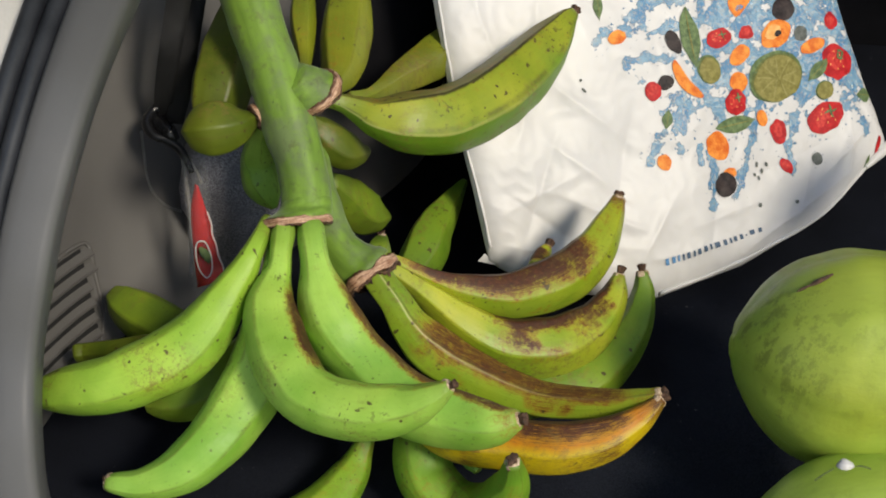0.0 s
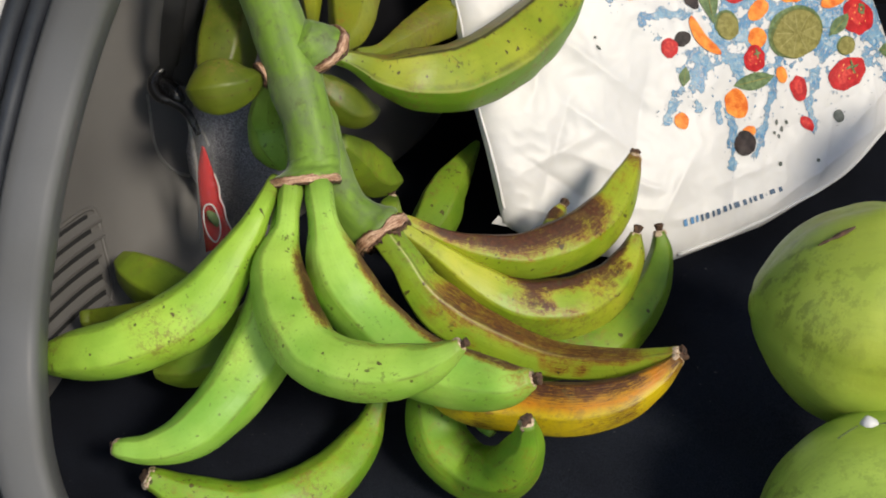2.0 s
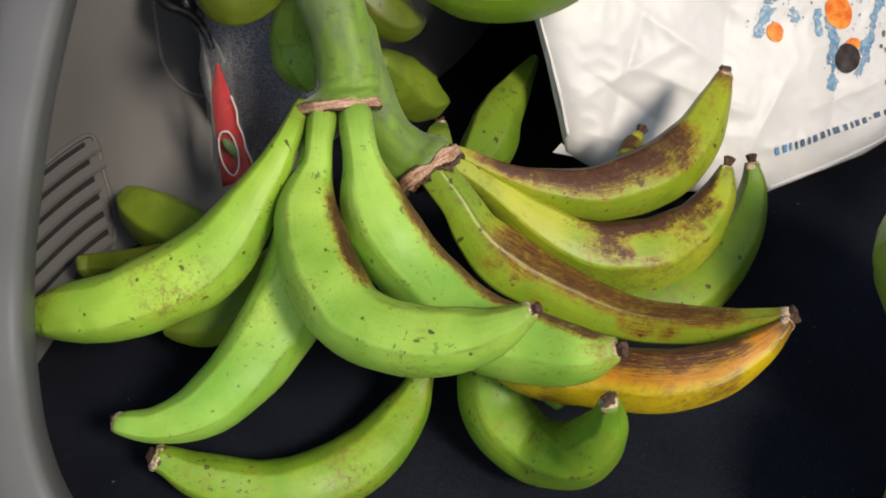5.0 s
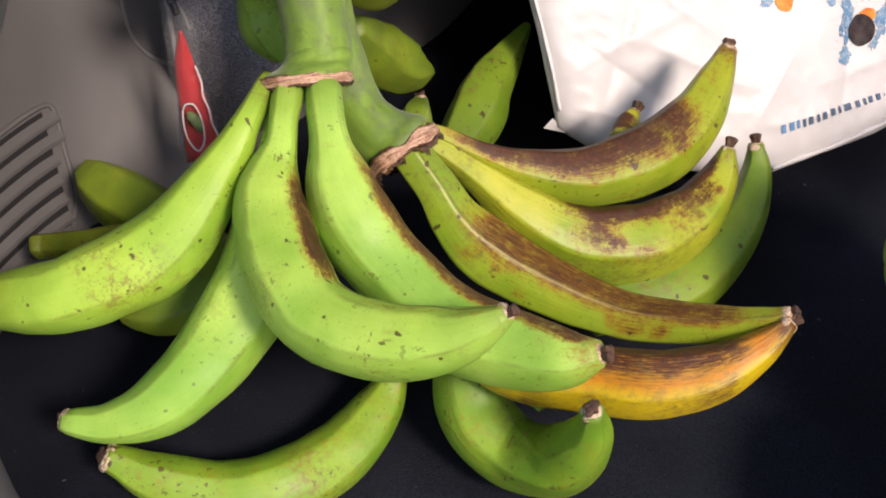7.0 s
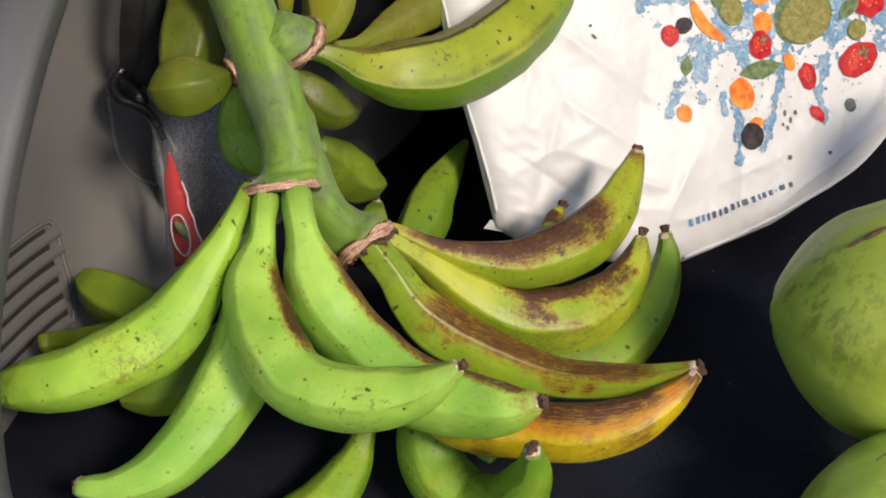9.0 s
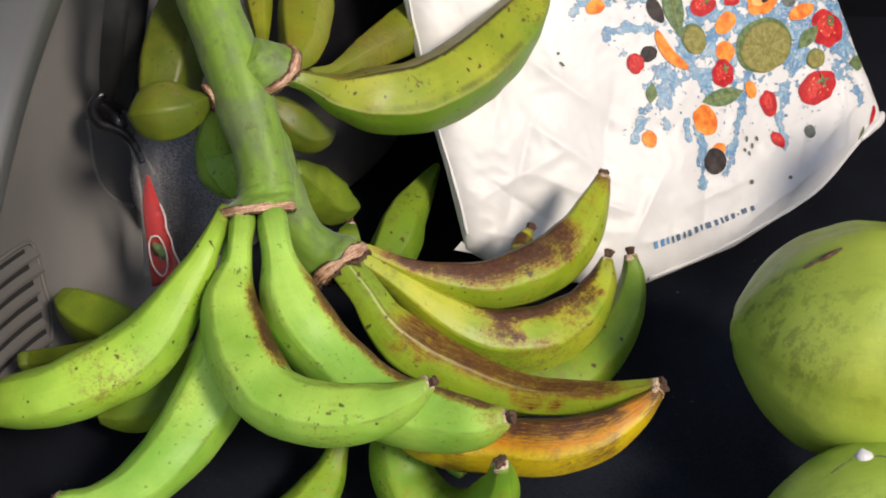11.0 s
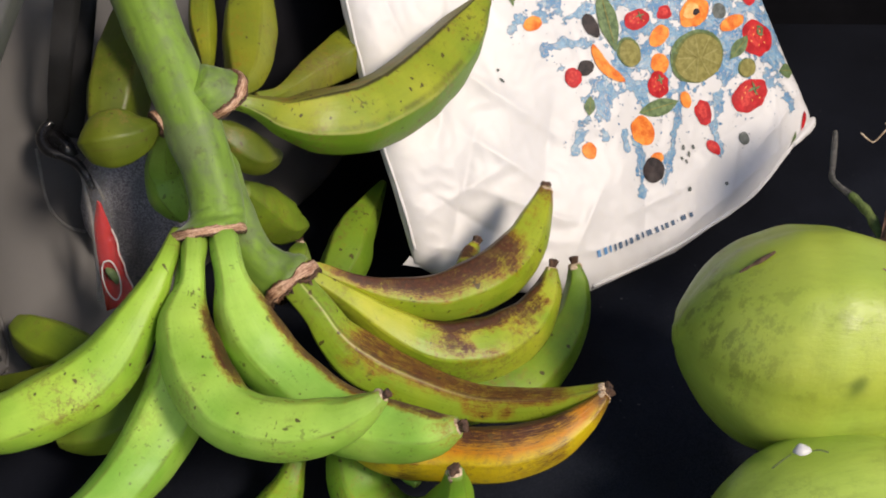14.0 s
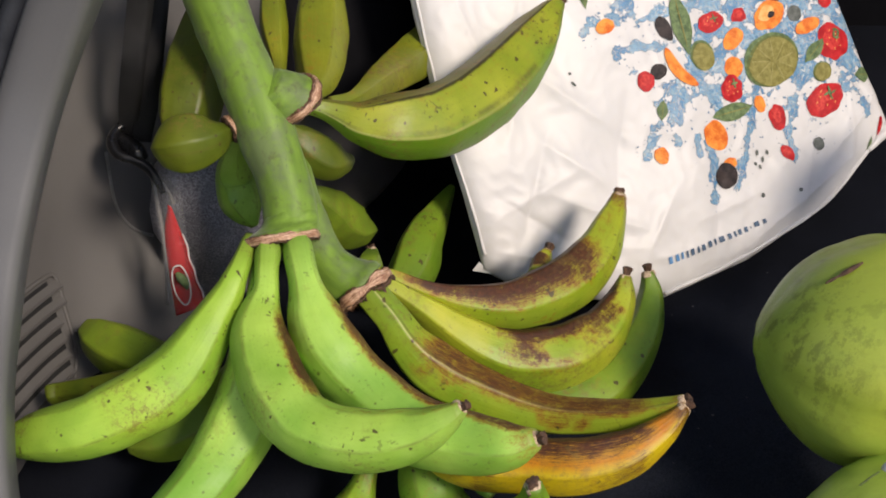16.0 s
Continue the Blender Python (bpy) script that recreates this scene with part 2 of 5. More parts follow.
GREEN, PALE, SHADE_GREEN = (0.205, 0.405, 0.042), (0.375, 0.600, 0.098), (0.120, 0.205, 0.018)
SKIN = {
    "fresh": peel("skin_fresh", GREEN, PALE, spots=0.5, seed=1),
    "scuffed": peel("skin_fresh_scuffed", (0.195, 0.380, 0.028), (0.350, 0.550, 0.062), spots=1.0, yellow=0.08, tint=(0.44, 0.50, 0.03), seed=4),
    "deep": peel("skin_deep_green", (0.125, 0.270, 0.016), (0.240, 0.400, 0.030), stain=0.16, stain_u=0.25, stain_w=0.5, spots=1.0, seed=52),
    "edge": peel("skin_brown_edge", GREEN, PALE, stain=1.05, stain_u=0.43, stain_w=0.110, spots=0.9, seed=7, v0=0.38, v1=0.55, core=1.15, dark_line=0.47),
    "edge2": peel("skin_brown_edge_long", GREEN, PALE, stain=1.05, stain_u=0.46, stain_w=0.135, spots=0.6, seed=12, v0=0.34, v1=0.95, core=0.95, tipped=0.3),
    "bruised": peel("skin_bruised_top", (0.20, 0.30, 0.016), (0.36, 0.42, 0.03), stain=1.15, stain_u=0.45, stain_w=0.32, spots=0.9, yellow=0.22, tint=(0.42, 0.32, 0.02), seed=15, v0=0.20, v1=0.70, tipped=0.55, patches=0.85, streaks=0.35, core=1.06),
    "mottled": peel("skin_mottled", (0.24, 0.35, 0.018), (0.44, 0.46, 0.040), stain=1.25, stain_u=0.465, stain_w=0.20, spots=0.9, yellow=0.24, seed=21, tint=(0.56, 0.43, 0.04), v0=0.50, v1=0.92, tipped=0.35, patches=0.75, patch_u=(0.38, 0.28), streaks=0.3, core=1.2, dark_line=0.485),
    "brown": peel("skin_brown", (0.185, 0.310, 0.018), (0.315, 0.420, 0.030), stain=0.95, stain_u=0.37, stain_w=0.19, spots=1.1, yellow=0.12, seed=27, ridges=0.8378, tint=(0.40, 0.34, 0.018), v0=0.34, v1=0.84, streaks=0.50, tipped=0.45, patches=0.60, patch_u=(0.20, 0.15), pale_line=0.27, core=0.90),
    "ripe": peel("skin_ripe", (0.46, 0.140, 0.003), (0.56, 0.250, 0.004), stain=1.05, stain_u=0.46, stain_w=0.26, spots=0.6, yellow=0.26, seed=33, tint=(0.40, 0.075, 0.003), v0=0.10, v1=0.80, streaks=0.70, tipped=0.75, patches=0.62, under=((0.54, 0.39, 0.009), 0.05, 0.18), core=1.08),
    "top": peel("skin_top_fruit", (0.190, 0.255, 0.014), (0.310, 0.345, 0.024), stain=0.25, stain_u=0.40, stain_w=0.2, spots=1.2, yellow=0.06, tint=(0.42, 0.36, 0.02), seed=61, patches=0.15, v0=0.1, under=((0.13, 0.255, 0.014), 0.01, 0.125), pale_line=0.1167, dark_line=0.3167, ridges=0.5236, speckle=0.02, over=((0.150, 0.135, 0.026), 0.4167, 0.105)),
    "olive": peel("skin_olive", (0.150, 0.180, 0.010), (0.245, 0.265, 0.016), stain=0.20, stain_u=0.42, stain_w=0.3, spots=1.3, yellow=0.05, tint=(0.36, 0.34, 0.02), seed=38, patches=0.12, speckle=0.02),
    # darkened olive skin: the shade round the stalk is put into its colour
    "olive_shade": peel("skin_olive_shade", (0.058, 0.088, 0.007), (0.128, 0.162, 0.012), spots=1.0, yellow=0.05, tint=(0.22, 0.24, 0.016), seed=71),
    "speckled": peel("skin_speckled", (0.110, 0.220, 0.014), (0.205, 0.325, 0.025), stain=0.12, stain_u=0.30, stain_w=0.4, spots=1.3, seed=85, speckle=0.04),
    # darker green for back and lower fruits, with shade put into the colour
    "shade": peel("skin_shade", SHADE_GREEN, (0.22, 0.32, 0.022), spots=0.7, seed=44),
}
DRY = simple("dried_tip", (0.018, 0.009, 0.005), (0.15, 0.075, 0.040), 0.7, scale=260, relief=0.9, dist=0.002)
CORK = simple("pale_cork", (0.24, 0.15, 0.085), (0.62, 0.48, 0.33), 0.7, scale=300, relief=0.7, dist=0.001, lo=0.40, hi=0.58)


def scar_skin():
    """Dried sap and torn bark: copper streaks round the ring, dark along both edges."""
    m, nt, b = nodes_of("dry_scar", 0.36)
    ob, uv = coords(nt)
    sep = nt.nodes.new("ShaderNodeSeparateXYZ")
    nt.links.new(uv, sep.inputs[0])
    streak = noise_fac(nt, uv, 4, 6, 0.65, (3, 2.6, 1), 2)
    fine = noise_fac(nt, ob, 330, 5, 0.75, seed=5)
    both = math_node(nt, "ADD", math_node(nt, "MULTIPLY", streak, 0.7), math_node(nt, "MULTIPLY", fine, 0.3))
    col = ramp(nt, both, [(0.36, (0.10, 0.040, 0.020)), (0.46, (0.31, 0.150, 0.085)), (0.54, (0.58, 0.36, 0.23)), (0.65, (0.74, 0.55, 0.40))])
    edge = math_node(nt, "ADD", math_node(nt, "ABSOLUTE", math_node(nt, "SUBTRACT", sep.outputs[1], 0.5)), math_node(nt, "MULTIPLY", math_node(nt, "SUBTRACT", both, 0.5), -0.5))
    col = mix(nt, ramp(nt, edge, [(0.32, grey(0)), (0.43, grey(0.9))]), col, ramp(nt, fine, [(0.35, (0.028, 0.012, 0.007)), (0.65, (0.15, 0.062, 0.030))]))
    nt.links.new(col, b.inputs["Base Color"])
    bump(nt, b, both, 0.7, 0.0016)
    return m


SCAR = scar_skin()


def stalk_skin():
    m, nt, b = nodes_of("stalk_skin", 0.62)
    ob, uv = coords(nt)
    s = noise_fac(nt, uv, 4, 3, 0.5, (4, 1.2, 1))
    col = ramp(nt, s, [(0.3, (0.120, 0.215, 0.022)), (0.7, (0.195, 0.330, 0.038))])
    bloom = noise_fac(nt, ob, 24, 5, 0.65, seed=3)
    col = mix(nt, ramp(nt, bloom, [(0.47, grey(0)), (0.62, grey(0.6))]), col, (0.115, 0.135, 0.078))
    dirt = noise_fac(nt, ob, 70, 6, 0.7, seed=8)
    col = mix(nt, ramp(nt, dirt, [(0.55, grey(0)), (0.68, grey(0.6))]), col, (0.08, 0.075, 0.03))
    scratch = ramp(nt, noise_fac(nt, ob, 60, 6, 0.8, (2.2, 0.5, 0.5), 12), [(0.63, grey(0)), (0.69, grey(0.7))])
    col = mix(nt, scratch, col, (0.035, 0.038, 0.018))
    nt.links.new(col, b.inputs["Base Color"])
    b.inputs["Sheen Weight"].default_value, b.inputs["Sheen Roughness"].default_value = 0.30, 0.35
    b.inputs["Sheen Tint"].default_value = (0.82, 0.86, 0.80, 1)
    bump(nt, b, math_node(nt, "ADD", math_node(nt, "MULTIPLY", s, 0.4), bloom), 0.3, 0.003)
    return m


STALK = stalk_skin()


def carpet():
    m, nt, b = nodes_of("black_carpet", 0.85)
    ob, _ = coords(nt)
    big, small = noise_fac(nt, ob, 5, 4), noise_fac(nt, ob, 700, 3)
    col = ramp(nt, math_node(nt, "ADD", math_node(nt, "MULTIPLY", big, 0.6), math_node(nt, "MULTIPLY", small, 0.4)), [(0.36, (0.0034, 0.0042, 0.0068)), (0.64, (0.0100, 0.0118, 0.0185))])
    # paler towards opening and right: some dust, plus sunlight painted into the colour
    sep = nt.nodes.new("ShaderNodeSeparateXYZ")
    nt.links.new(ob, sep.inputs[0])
    sun_side = math_node(nt, "ADD", math_node(nt, "MULTIPLY", sep.outputs[1], -2.2), math_node(nt, "MULTIPLY", big, 1.1))
    sun_side = math_node(nt, "ADD", sun_side, math_node(nt, "MULTIPLY", sep.outputs[0], 1.3))
    col = mix(nt, ramp(nt, sun_side, [(0.0, grey(0)), (0.80, grey(0.5))]), col, ramp(nt, small, [(0.35, (0.013, 0.016, 0.024)), (0.65, (0.042, 0.049, 0.068))]))
    speck = ramp(nt, noise_fac(nt, ob, 160, 1, 0.5), [(0.74, grey(0)), (0.78, grey(0.5))])
    lint = ramp(nt, noise_fac(nt, ob, 14, 3), [(0.5, grey(0.1)), (0.62, grey(1))])
    col = mix(nt, math_node(nt, "MULTIPLY", speck, lint), col, (0.16, 0.16, 0.16))
    nt.links.new(col, b.inputs["Base Color"])
    b.inputs["Specular IOR Level"].default_value = 0.10
    bump(nt, b, small, 0.9, 0.0015)
    return m


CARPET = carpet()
PLASTIC = simple("grey_plastic", (0.088, 0.084, 0.082), (0.118, 0.113, 0.109), 0.5, scale=5, fine=1300, relief=0.25, dist=0.0004, spec=0.4)
TRIM = simple("trim_plastic", (0.105, 0.105, 0.106), (0.135, 0.134, 0.134), 0.42, scale=5, fine=1300, relief=0.2, dist=0.0004, spec=0.4)
GAP_SHADE = simple("gap_shade", (0.006, 0.006, 0.007), (0.010, 0.010, 0.011), 0.8)
PIPING = simple("red_piping", (0.16, 0.006, 0.008), (0.24, 0.012, 0.014), 0.6)
RUBBER = simple("rubber", (0.012, 0.014, 0.018), (0.030, 0.033, 0.040), 0.42, scale=30, relief=0.2)
PAINT = simple("cream_paint", (0.62, 0.60, 0.56), (0.68, 0.66, 0.62), 0.25, scale=4, fine=300, relief=0.02)
BLACK = simple("black_plastic", (0.004, 0.004, 0.005), (0.010, 0.010, 0.011), 0.28, scale=40, relief=0.2)
WEB = simple("black_webbing", (0.005, 0.005, 0.006), (0.014, 0.014, 0.015), 0.75, scale=80, fine=1200, relief=0.8, dist=0.001)
DARKWALL = simple("dark_lining", (0.004, 0.004, 0.005), (0.009, 0.009, 0.011), 0.85, scale=12, fine=700, relief=0.6, spec=0.04)
# pale tone for the painted glint and the film's edges
PALE_EDGE = simple("pale_edge", (0.16, 0.155, 0.15), (0.25, 0.24, 0.235), 0.35, scale=90, relief=0.2)
CARD = simple("red_card", (0.40, 0.008, 0.012), (0.52, 0.016, 0.018), 0.25, scale=60, relief=0.05)
def woven():
    """Coarse dark weave with pale knots in rows."""
    m, nt, b = nodes_of("grey_mesh_fabric", 0.6)
    ob, _ = coords(nt)
    knots = noise_fac(nt, ob, 520, 1.5, 0.5, seed=2)
    big = noise_fac(nt, ob, 40, 4)
    col = ramp(nt, knots, [(0.36, (0.110, 0.110, 0.130)), (0.64, (0.31, 0.31, 0.34))])
    col = mix(nt, ramp(nt, big, [(0.40, grey(0)), (0.60, grey(0.6))]), col, (0.150, 0.150, 0.180))
    nt.links.new(col, b.inputs["Base Color"])
    bump(nt, b, knots, 0.6, 0.002)
    return m


MESH = woven()
BARK = simple("twig_bark", (0.045, 0.042, 0.038), (0.14, 0.13, 0.11), 0.8, scale=160, relief=0.8, dist=0.002)
SHOOT = simple("shoot_skin", (0.050, 0.070, 0.018), (0.15, 0.21, 0.045), 0.7, scale=150, relief=0.8, dist=0.002)
BULB = simple("bulb_skin", (0.45, 0.26, 0.05), (0.66, 0.46, 0.14), 0.45, scale=40, relief=0.3)
ROOT = simple("dry_root", (0.10, 0.045, 0.026), (0.36, 0.19, 0.115), 0.85, scale=260, relief=0.8, dist=0.002, lo=0.40, hi=0.60)
# kept pale so that the unseen ground throws light upwards
BOUNCE_GROUND = simple("bounce_ground", (0.26, 0.25, 0.23), (0.36, 0.345, 0.32), 0.9, scale=30, relief=0.8)


def film_material():
    m, nt, b = nodes_of("clear_film", 0.12)
    b.inputs["Base Color"].default_value = (0.9, 0.9, 0.9, 1)
    b.inputs["Alpha"].default_value = 0.025
    ob, _ = coords(nt)
    bump(nt, b, noise_fac(nt, ob, 70, 4), 0.6, 0.006)
    return m


FILM = film_material()


# ---- mesh helpers ----
def mesh_of(name, verts, faces, mat, uvs=None, smooth=True):
    me = bpy.data.meshes.new(name)
    me.from_pydata([tuple(map(float, v)) for v in verts], [], faces)
    me.materials.append(mat)
    if uvs is not None:
        layer = me.uv_layers.new(name="UVMap")
        for loop in me.loops:
            layer.data[loop.index].uv = uvs[loop.vertex_index]
    if smooth:
        me.polygons.foreach_set("use_smooth", [True] * len(me.polygons))
    me.update()
    return me


def part(name, me, parent, label=""):
    ob = new(name, me)
    ob.parent = parent
    return tagged(ob, label) if label else ob


def spline(ctrl, n):
    """n rows along a smooth curve through the control rows."""
    c = np.array(ctrl, float)
    d = np.r_[0, np.cumsum(np.sqrt(np.linalg.norm(np.diff(c[:, :3], axis=0), axis=1)))]
    d /= d[-1]
    t = np.linspace(0, 1, n)
    m = np.empty_like(c)
    m[1:-1] = (c[2:] - c[:-2]) / (d[2:] - d[:-2])[:, None]
    m[0], m[-1] = (c[1] - c[0]) / (d[1] - d[0]), (c[-1] - c[-2]) / (d[-1] - d[-2])
    k = np.clip(np.searchsorted(d, t, side="right") - 1, 0, len(d) - 2)
    h = (d[k + 1] - d[k])[:, None]
    s = ((t - d[k])[:, None]) / h
    return (2 * s**3 - 3 * s**2 + 1) * c[k] + (s**3 - 2 * s**2 + s) * h * m[k] + (-2 * s**3 + 3 * s**2) * c[k + 1] + (s**3 - s**2) * h * m[k + 1]


def frames(p, up=(0, 0, 1)):
    """Tangent, side and up along a line of points, with up kept near the given way."""
    t = np.gradient(p, axis=0)
    t /= np.linalg.norm(t, axis=1)[:, None] + 1e-12
    side = np.cross(t, np.array(up, float))
    bad = np.linalg.norm(side, axis=1) < 0.15
    side[bad] = np.cross(t[bad], (0, 1, 0))
    side /= np.linalg.norm(side, axis=1)[:, None]
    return t, side, np.cross(side, t)


def sweep(ctrl, n=40, around=20, section=None, up=(0, 0, 1), wob=0.0, seed=0, caps=True):
    """A closed tube along control rows x, y, z, radius. section: the radius's factor by angle."""
    rows = spline(ctrl, n)
    p, r = rows[:, :3], np.maximum(rows[:, 3], 0.0008)
    _, side, high = frames(p, up)
    a = np.linspace(0, 2 * math.pi, around + 1)
    f = np.ones_like(a) if section is None else np.array([section(x) for x in a])
    verts, uvs, faces = [], [], []
    for i in range(n):
        for j in range(around + 1):
            k = r[i] * f[j]
            if wob:
                q = Vector(p[i]) * 38 + Vector((math.cos(a[j]), math.sin(a[j]), seed)) * 0.8
                k *= 1 + wob * noise.noise(q)
            verts.append(p[i] + k * (math.cos(a[j]) * side[i] + math.sin(a[j]) * high[i]))
            uvs.append((j / around, i / (n - 1)))
    w = around + 1
    for i in range(n - 1):
        for j in range(around):
            faces.append((i * w + j, i * w + j + 1, (i + 1) * w + j + 1, (i + 1) * w + j))
    if caps:
        faces.append(tuple(range(around - 1, -1, -1)))
        faces.append(tuple((n - 1) * w + j for j in range(around)))
    return verts, faces, uvs


def loft(rings, axis, wob=0.0, seed=0.0, around=48):
    """A tube through rings of (centre, radius) that all face along one axis."""
    rows = spline([(*c, r) for c, r in rings], 6 * len(rings))
    axis = Vector(axis).normalized()
    one = axis.cross((0.1, -0.76, 0.62)).normalized()
    two = axis.cross(one)
    verts, uvs = [], []
    for i, (x, y, z, r) in enumerate(rows):
        for j in range(around + 1):
            a = 2 * math.pi * j / around
            k = r * (1 + wob * noise.noise((math.cos(a) * 1.6, math.sin(a) * 1.6, seed + i * 0.08)))
            verts.append(Vector((x, y, z)) + (one * math.cos(a) + two * math.sin(a)) * k)
            uvs.append((j / around, i / len(rows)))
    w = around + 1
    faces = grid_faces(len(rows), w)
    faces.append(tuple(range(around - 1, -1, -1)))
    faces.append(tuple((len(rows) - 1) * w + j for j in range(around)))
    return verts, faces, uvs


def five_sided(turn, k=0.5):
    step = 2 * math.pi / 5

    def f(a):
        x = ((a + turn) % step) - step / 2
        sharp = math.cos(step / 2) / math.cos(x)
        return 1.075 * (k * sharp + 1 - k)
    return f


def grid_faces(rows, cols, flip=False):
    out = []
    for i in range(rows - 1):
        for j in range(cols - 1):
            q = (i * cols + j, i * cols + j + 1, (i + 1) * cols + j + 1, (i + 1) * cols + j)
            out.append(q[::-1] if flip else q)
    return out


def slab(name, lo, hi, mat, kind="structure", label="", cat="", bevel=0.01):
    """A bevelled block as a piece of the setting."""
    bm = bmesh.new()
    bmesh.ops.create_cube(bm, size=1)
    for v in bm.verts:
        v.co = Vector([(l + h) / 2 + c * (h - l) for c, l, h in zip(v.co, lo, hi)])
    bmesh.ops.bevel(bm, geom=bm.edges[:], offset=bevel, segments=2, affect="EDGES")
    me = bpy.data.meshes.new(name)
    bm.to_mesh(me)
    me.materials.append(mat)
    return tagged(new(name, me), label, cat, kind=kind)


# ---- the boot of the car ----
FLOOR_Z = -0.012
# unseen ground, added pale to bounce fill light into the boot
slab("ground", (-60, -60, -0.75), (60, 60, -0.65), BOUNCE_GROUND, label="unseen pale ground that bounces fill light into the boot", cat="ground")
# carpeted floor with a slightly uneven surface
nx, ny = 120, 100
verts = []
for j in range(ny):
    for i in range(nx):
        x, y = -0.7 + 1.9 * i / (nx - 1), -0.35 + 1.5 * j / (ny - 1)
        d = (y - 0.098) + 0.16 * (x - 0.18)       # the fold line in the carpet
        z = -0.0025 * math.exp(-(d / 0.004) ** 2) if x > 0.06 else 0
        verts.append((x, y, FLOOR_Z + z + 0.0012 * noise.noise((x * 9, y * 9, 0))))
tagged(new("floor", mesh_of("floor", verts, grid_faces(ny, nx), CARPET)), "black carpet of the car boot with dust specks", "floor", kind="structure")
slab("wall_rear_seat", (-0.8, 1.1, -0.05), (1.25, 1.18, 0.95), DARKWALL, label="black back of the rear seat", cat="wall")
# added side wall, cut low so that the sun passes over it
slab("wall_right", (1.18, -0.4, -0.05), (1.26, 1.1, 0.40), DARKWALL, label="dark lining of the boot's side", cat="wall")
# unseen cover added to keep sky light off the back of the boot
slab("ceiling", (-0.8, 0.62, 0.64), (1.25, 1.18, 0.68), DARKWALL, label="added dark cover over the boot, unseen, that blocks sky light", cat="ceiling")

# grey side panel, lofted over four levels
LEVELS = [
    (-0.03, [(-0.47, -0.1), (-0.417, 0.138), (-0.379, 0.275), (-0.325, 0.325), (-0.255, 0.375), (-0.17, 0.50), (-0.06, 0.63), (0.0, 0.8), (0.0, 1.12)]),
    (0.10, [(-0.52, -0.05), (-0.46, 0.20), (-0.405, 0.358), (-0.35, 0.415), (-0.275, 0.465), (-0.18, 0.56), (-0.07, 0.66), (-0.02, 0.8), (-0.02, 1.12)]),
    (0.30, [(-0.54, 0.0), (-0.49, 0.27), (-0.45, 0.41), (-0.39, 0.475), (-0.31, 0.53), (-0.21, 0.62), (-0.12, 0.70), (-0.07, 0.82), (-0.07, 1.12)]),
    (0.60, [(-0.56, 0.05), (-0.52, 0.30), (-0.48, 0.48), (-0.42, 0.58), (-0.32, 0.66), (-0.22, 0.72), (-0.17, 0.78), (-0.15, 0.86), (-0.15, 1.12)]),
    (0.95, [(-0.58, 0.08), (-0.54, 0.33), (-0.50, 0.52), (-0.44, 0.63), (-0.36, 0.72), (-0.28, 0.78), (-0.23, 0.84), (-0.21, 0.9), (-0.21, 1.12)]),
]
panel_lines = [spline([(x, y, z) for x, y in row], 81) for z, row in LEVELS]


def panel_at(i, h):
    """Column i of 81, at height h."""
    cols = np.array([line[i] for line in panel_lines])
    hs = cols[:, 2]
    k = int(np.clip(np.searchsorted(hs, h) - 1, 0, len(hs) - 2))
    f = (h - hs[k]) / (hs[k + 1] - hs[k])
    m = np.gradient(cols, hs, axis=0)
    g = hs[k + 1] - hs[k]
    return (2 * f**3 - 3 * f**2 + 1) * cols[k] + (f**3 - 2 * f**2 + f) * g * m[k] + (-2 * f**3 + 3 * f**2) * cols[k + 1] + (f**3 - f**2) * g * m[k + 1]


heights = np.linspace(-0.02, 0.95, 60)
verts = [panel_at(i, h) for h in heights for i in range(81)]
side_panel = tagged(new("wall_left", mesh_of("wall_left", verts, grid_faces(60, 81), PLASTIC)), "moulded grey plastic side panel of the boot with a vent", "side panel", kind="structure")
solid = side_panel.modifiers.new("thickness", "SOLIDIFY")
solid.thickness, solid.offset = 0.006, -1

# vent louvres moulded into the panel
def panel_frame(i, h):
    p = panel_at(i, h)
    along = panel_at(min(i + 1, 80), h) - panel_at(i - 1, h)
    upw = panel_at(i, h + 0.005) - panel_at(i, h - 0.005)
    along /= np.linalg.norm(along)
    upw /= np.linalg.norm(upw)
    out = np.cross(along, upw)
    return p, along, upw, out / np.linalg.norm(out)


def vent_frame_at(i, h):
    """The panel's frame at column i, on a line that falls towards the vent's inner end."""
    return panel_frame(i, h + 0.0018 * (22 - i))


def louvre(h, i0, i1, tall, proud):
    verts = []
    for i in range(i0, i1 + 1):
        p, _, upw, out = vent_frame_at(i, h)
        for du, dn in ((-0.62, -0.002), (-0.50, proud * 0.9), (-0.36, proud), (-0.26, proud * 0.72), (0.30, proud * 0.10), (0.42, -0.004)):
            verts.append(p + upw * du * tall + out * dn)
    n = 6
    faces = grid_faces(i1 - i0 + 1, n, True)
    faces.append(tuple(range(n)))
    faces.append(tuple(range(len(verts) - 1, len(verts) - n - 1, -1)))
    return mesh_of("louvre", verts, faces, PLASTIC, smooth=False)


for k in range(6):
    part("louvre", louvre(0.008 + 0.0152 * k, 6, 22 if k < 4 else 23, 0.0124, 0.0085), side_panel)
# near-black plate added to give the openings between slats their shade
gap = [vent_frame_at(i, h)[0] + vent_frame_at(i, h)[3] * 0.0012 for h in (0.000, 0.025, 0.047, 0.068, 0.091) for i in range(6, 23)]
gap += [p - vent_frame_at(12, 0.05)[3] * 0.003 for p in gap]
part("vent_shade", mesh_of("vent_shade", gap, grid_faces(5, 17) + [tuple(k + 85 for k in q[::-1]) for q in grid_faces(5, 17)], GAP_SHADE), side_panel, "near-black plate for the shade between the slats")
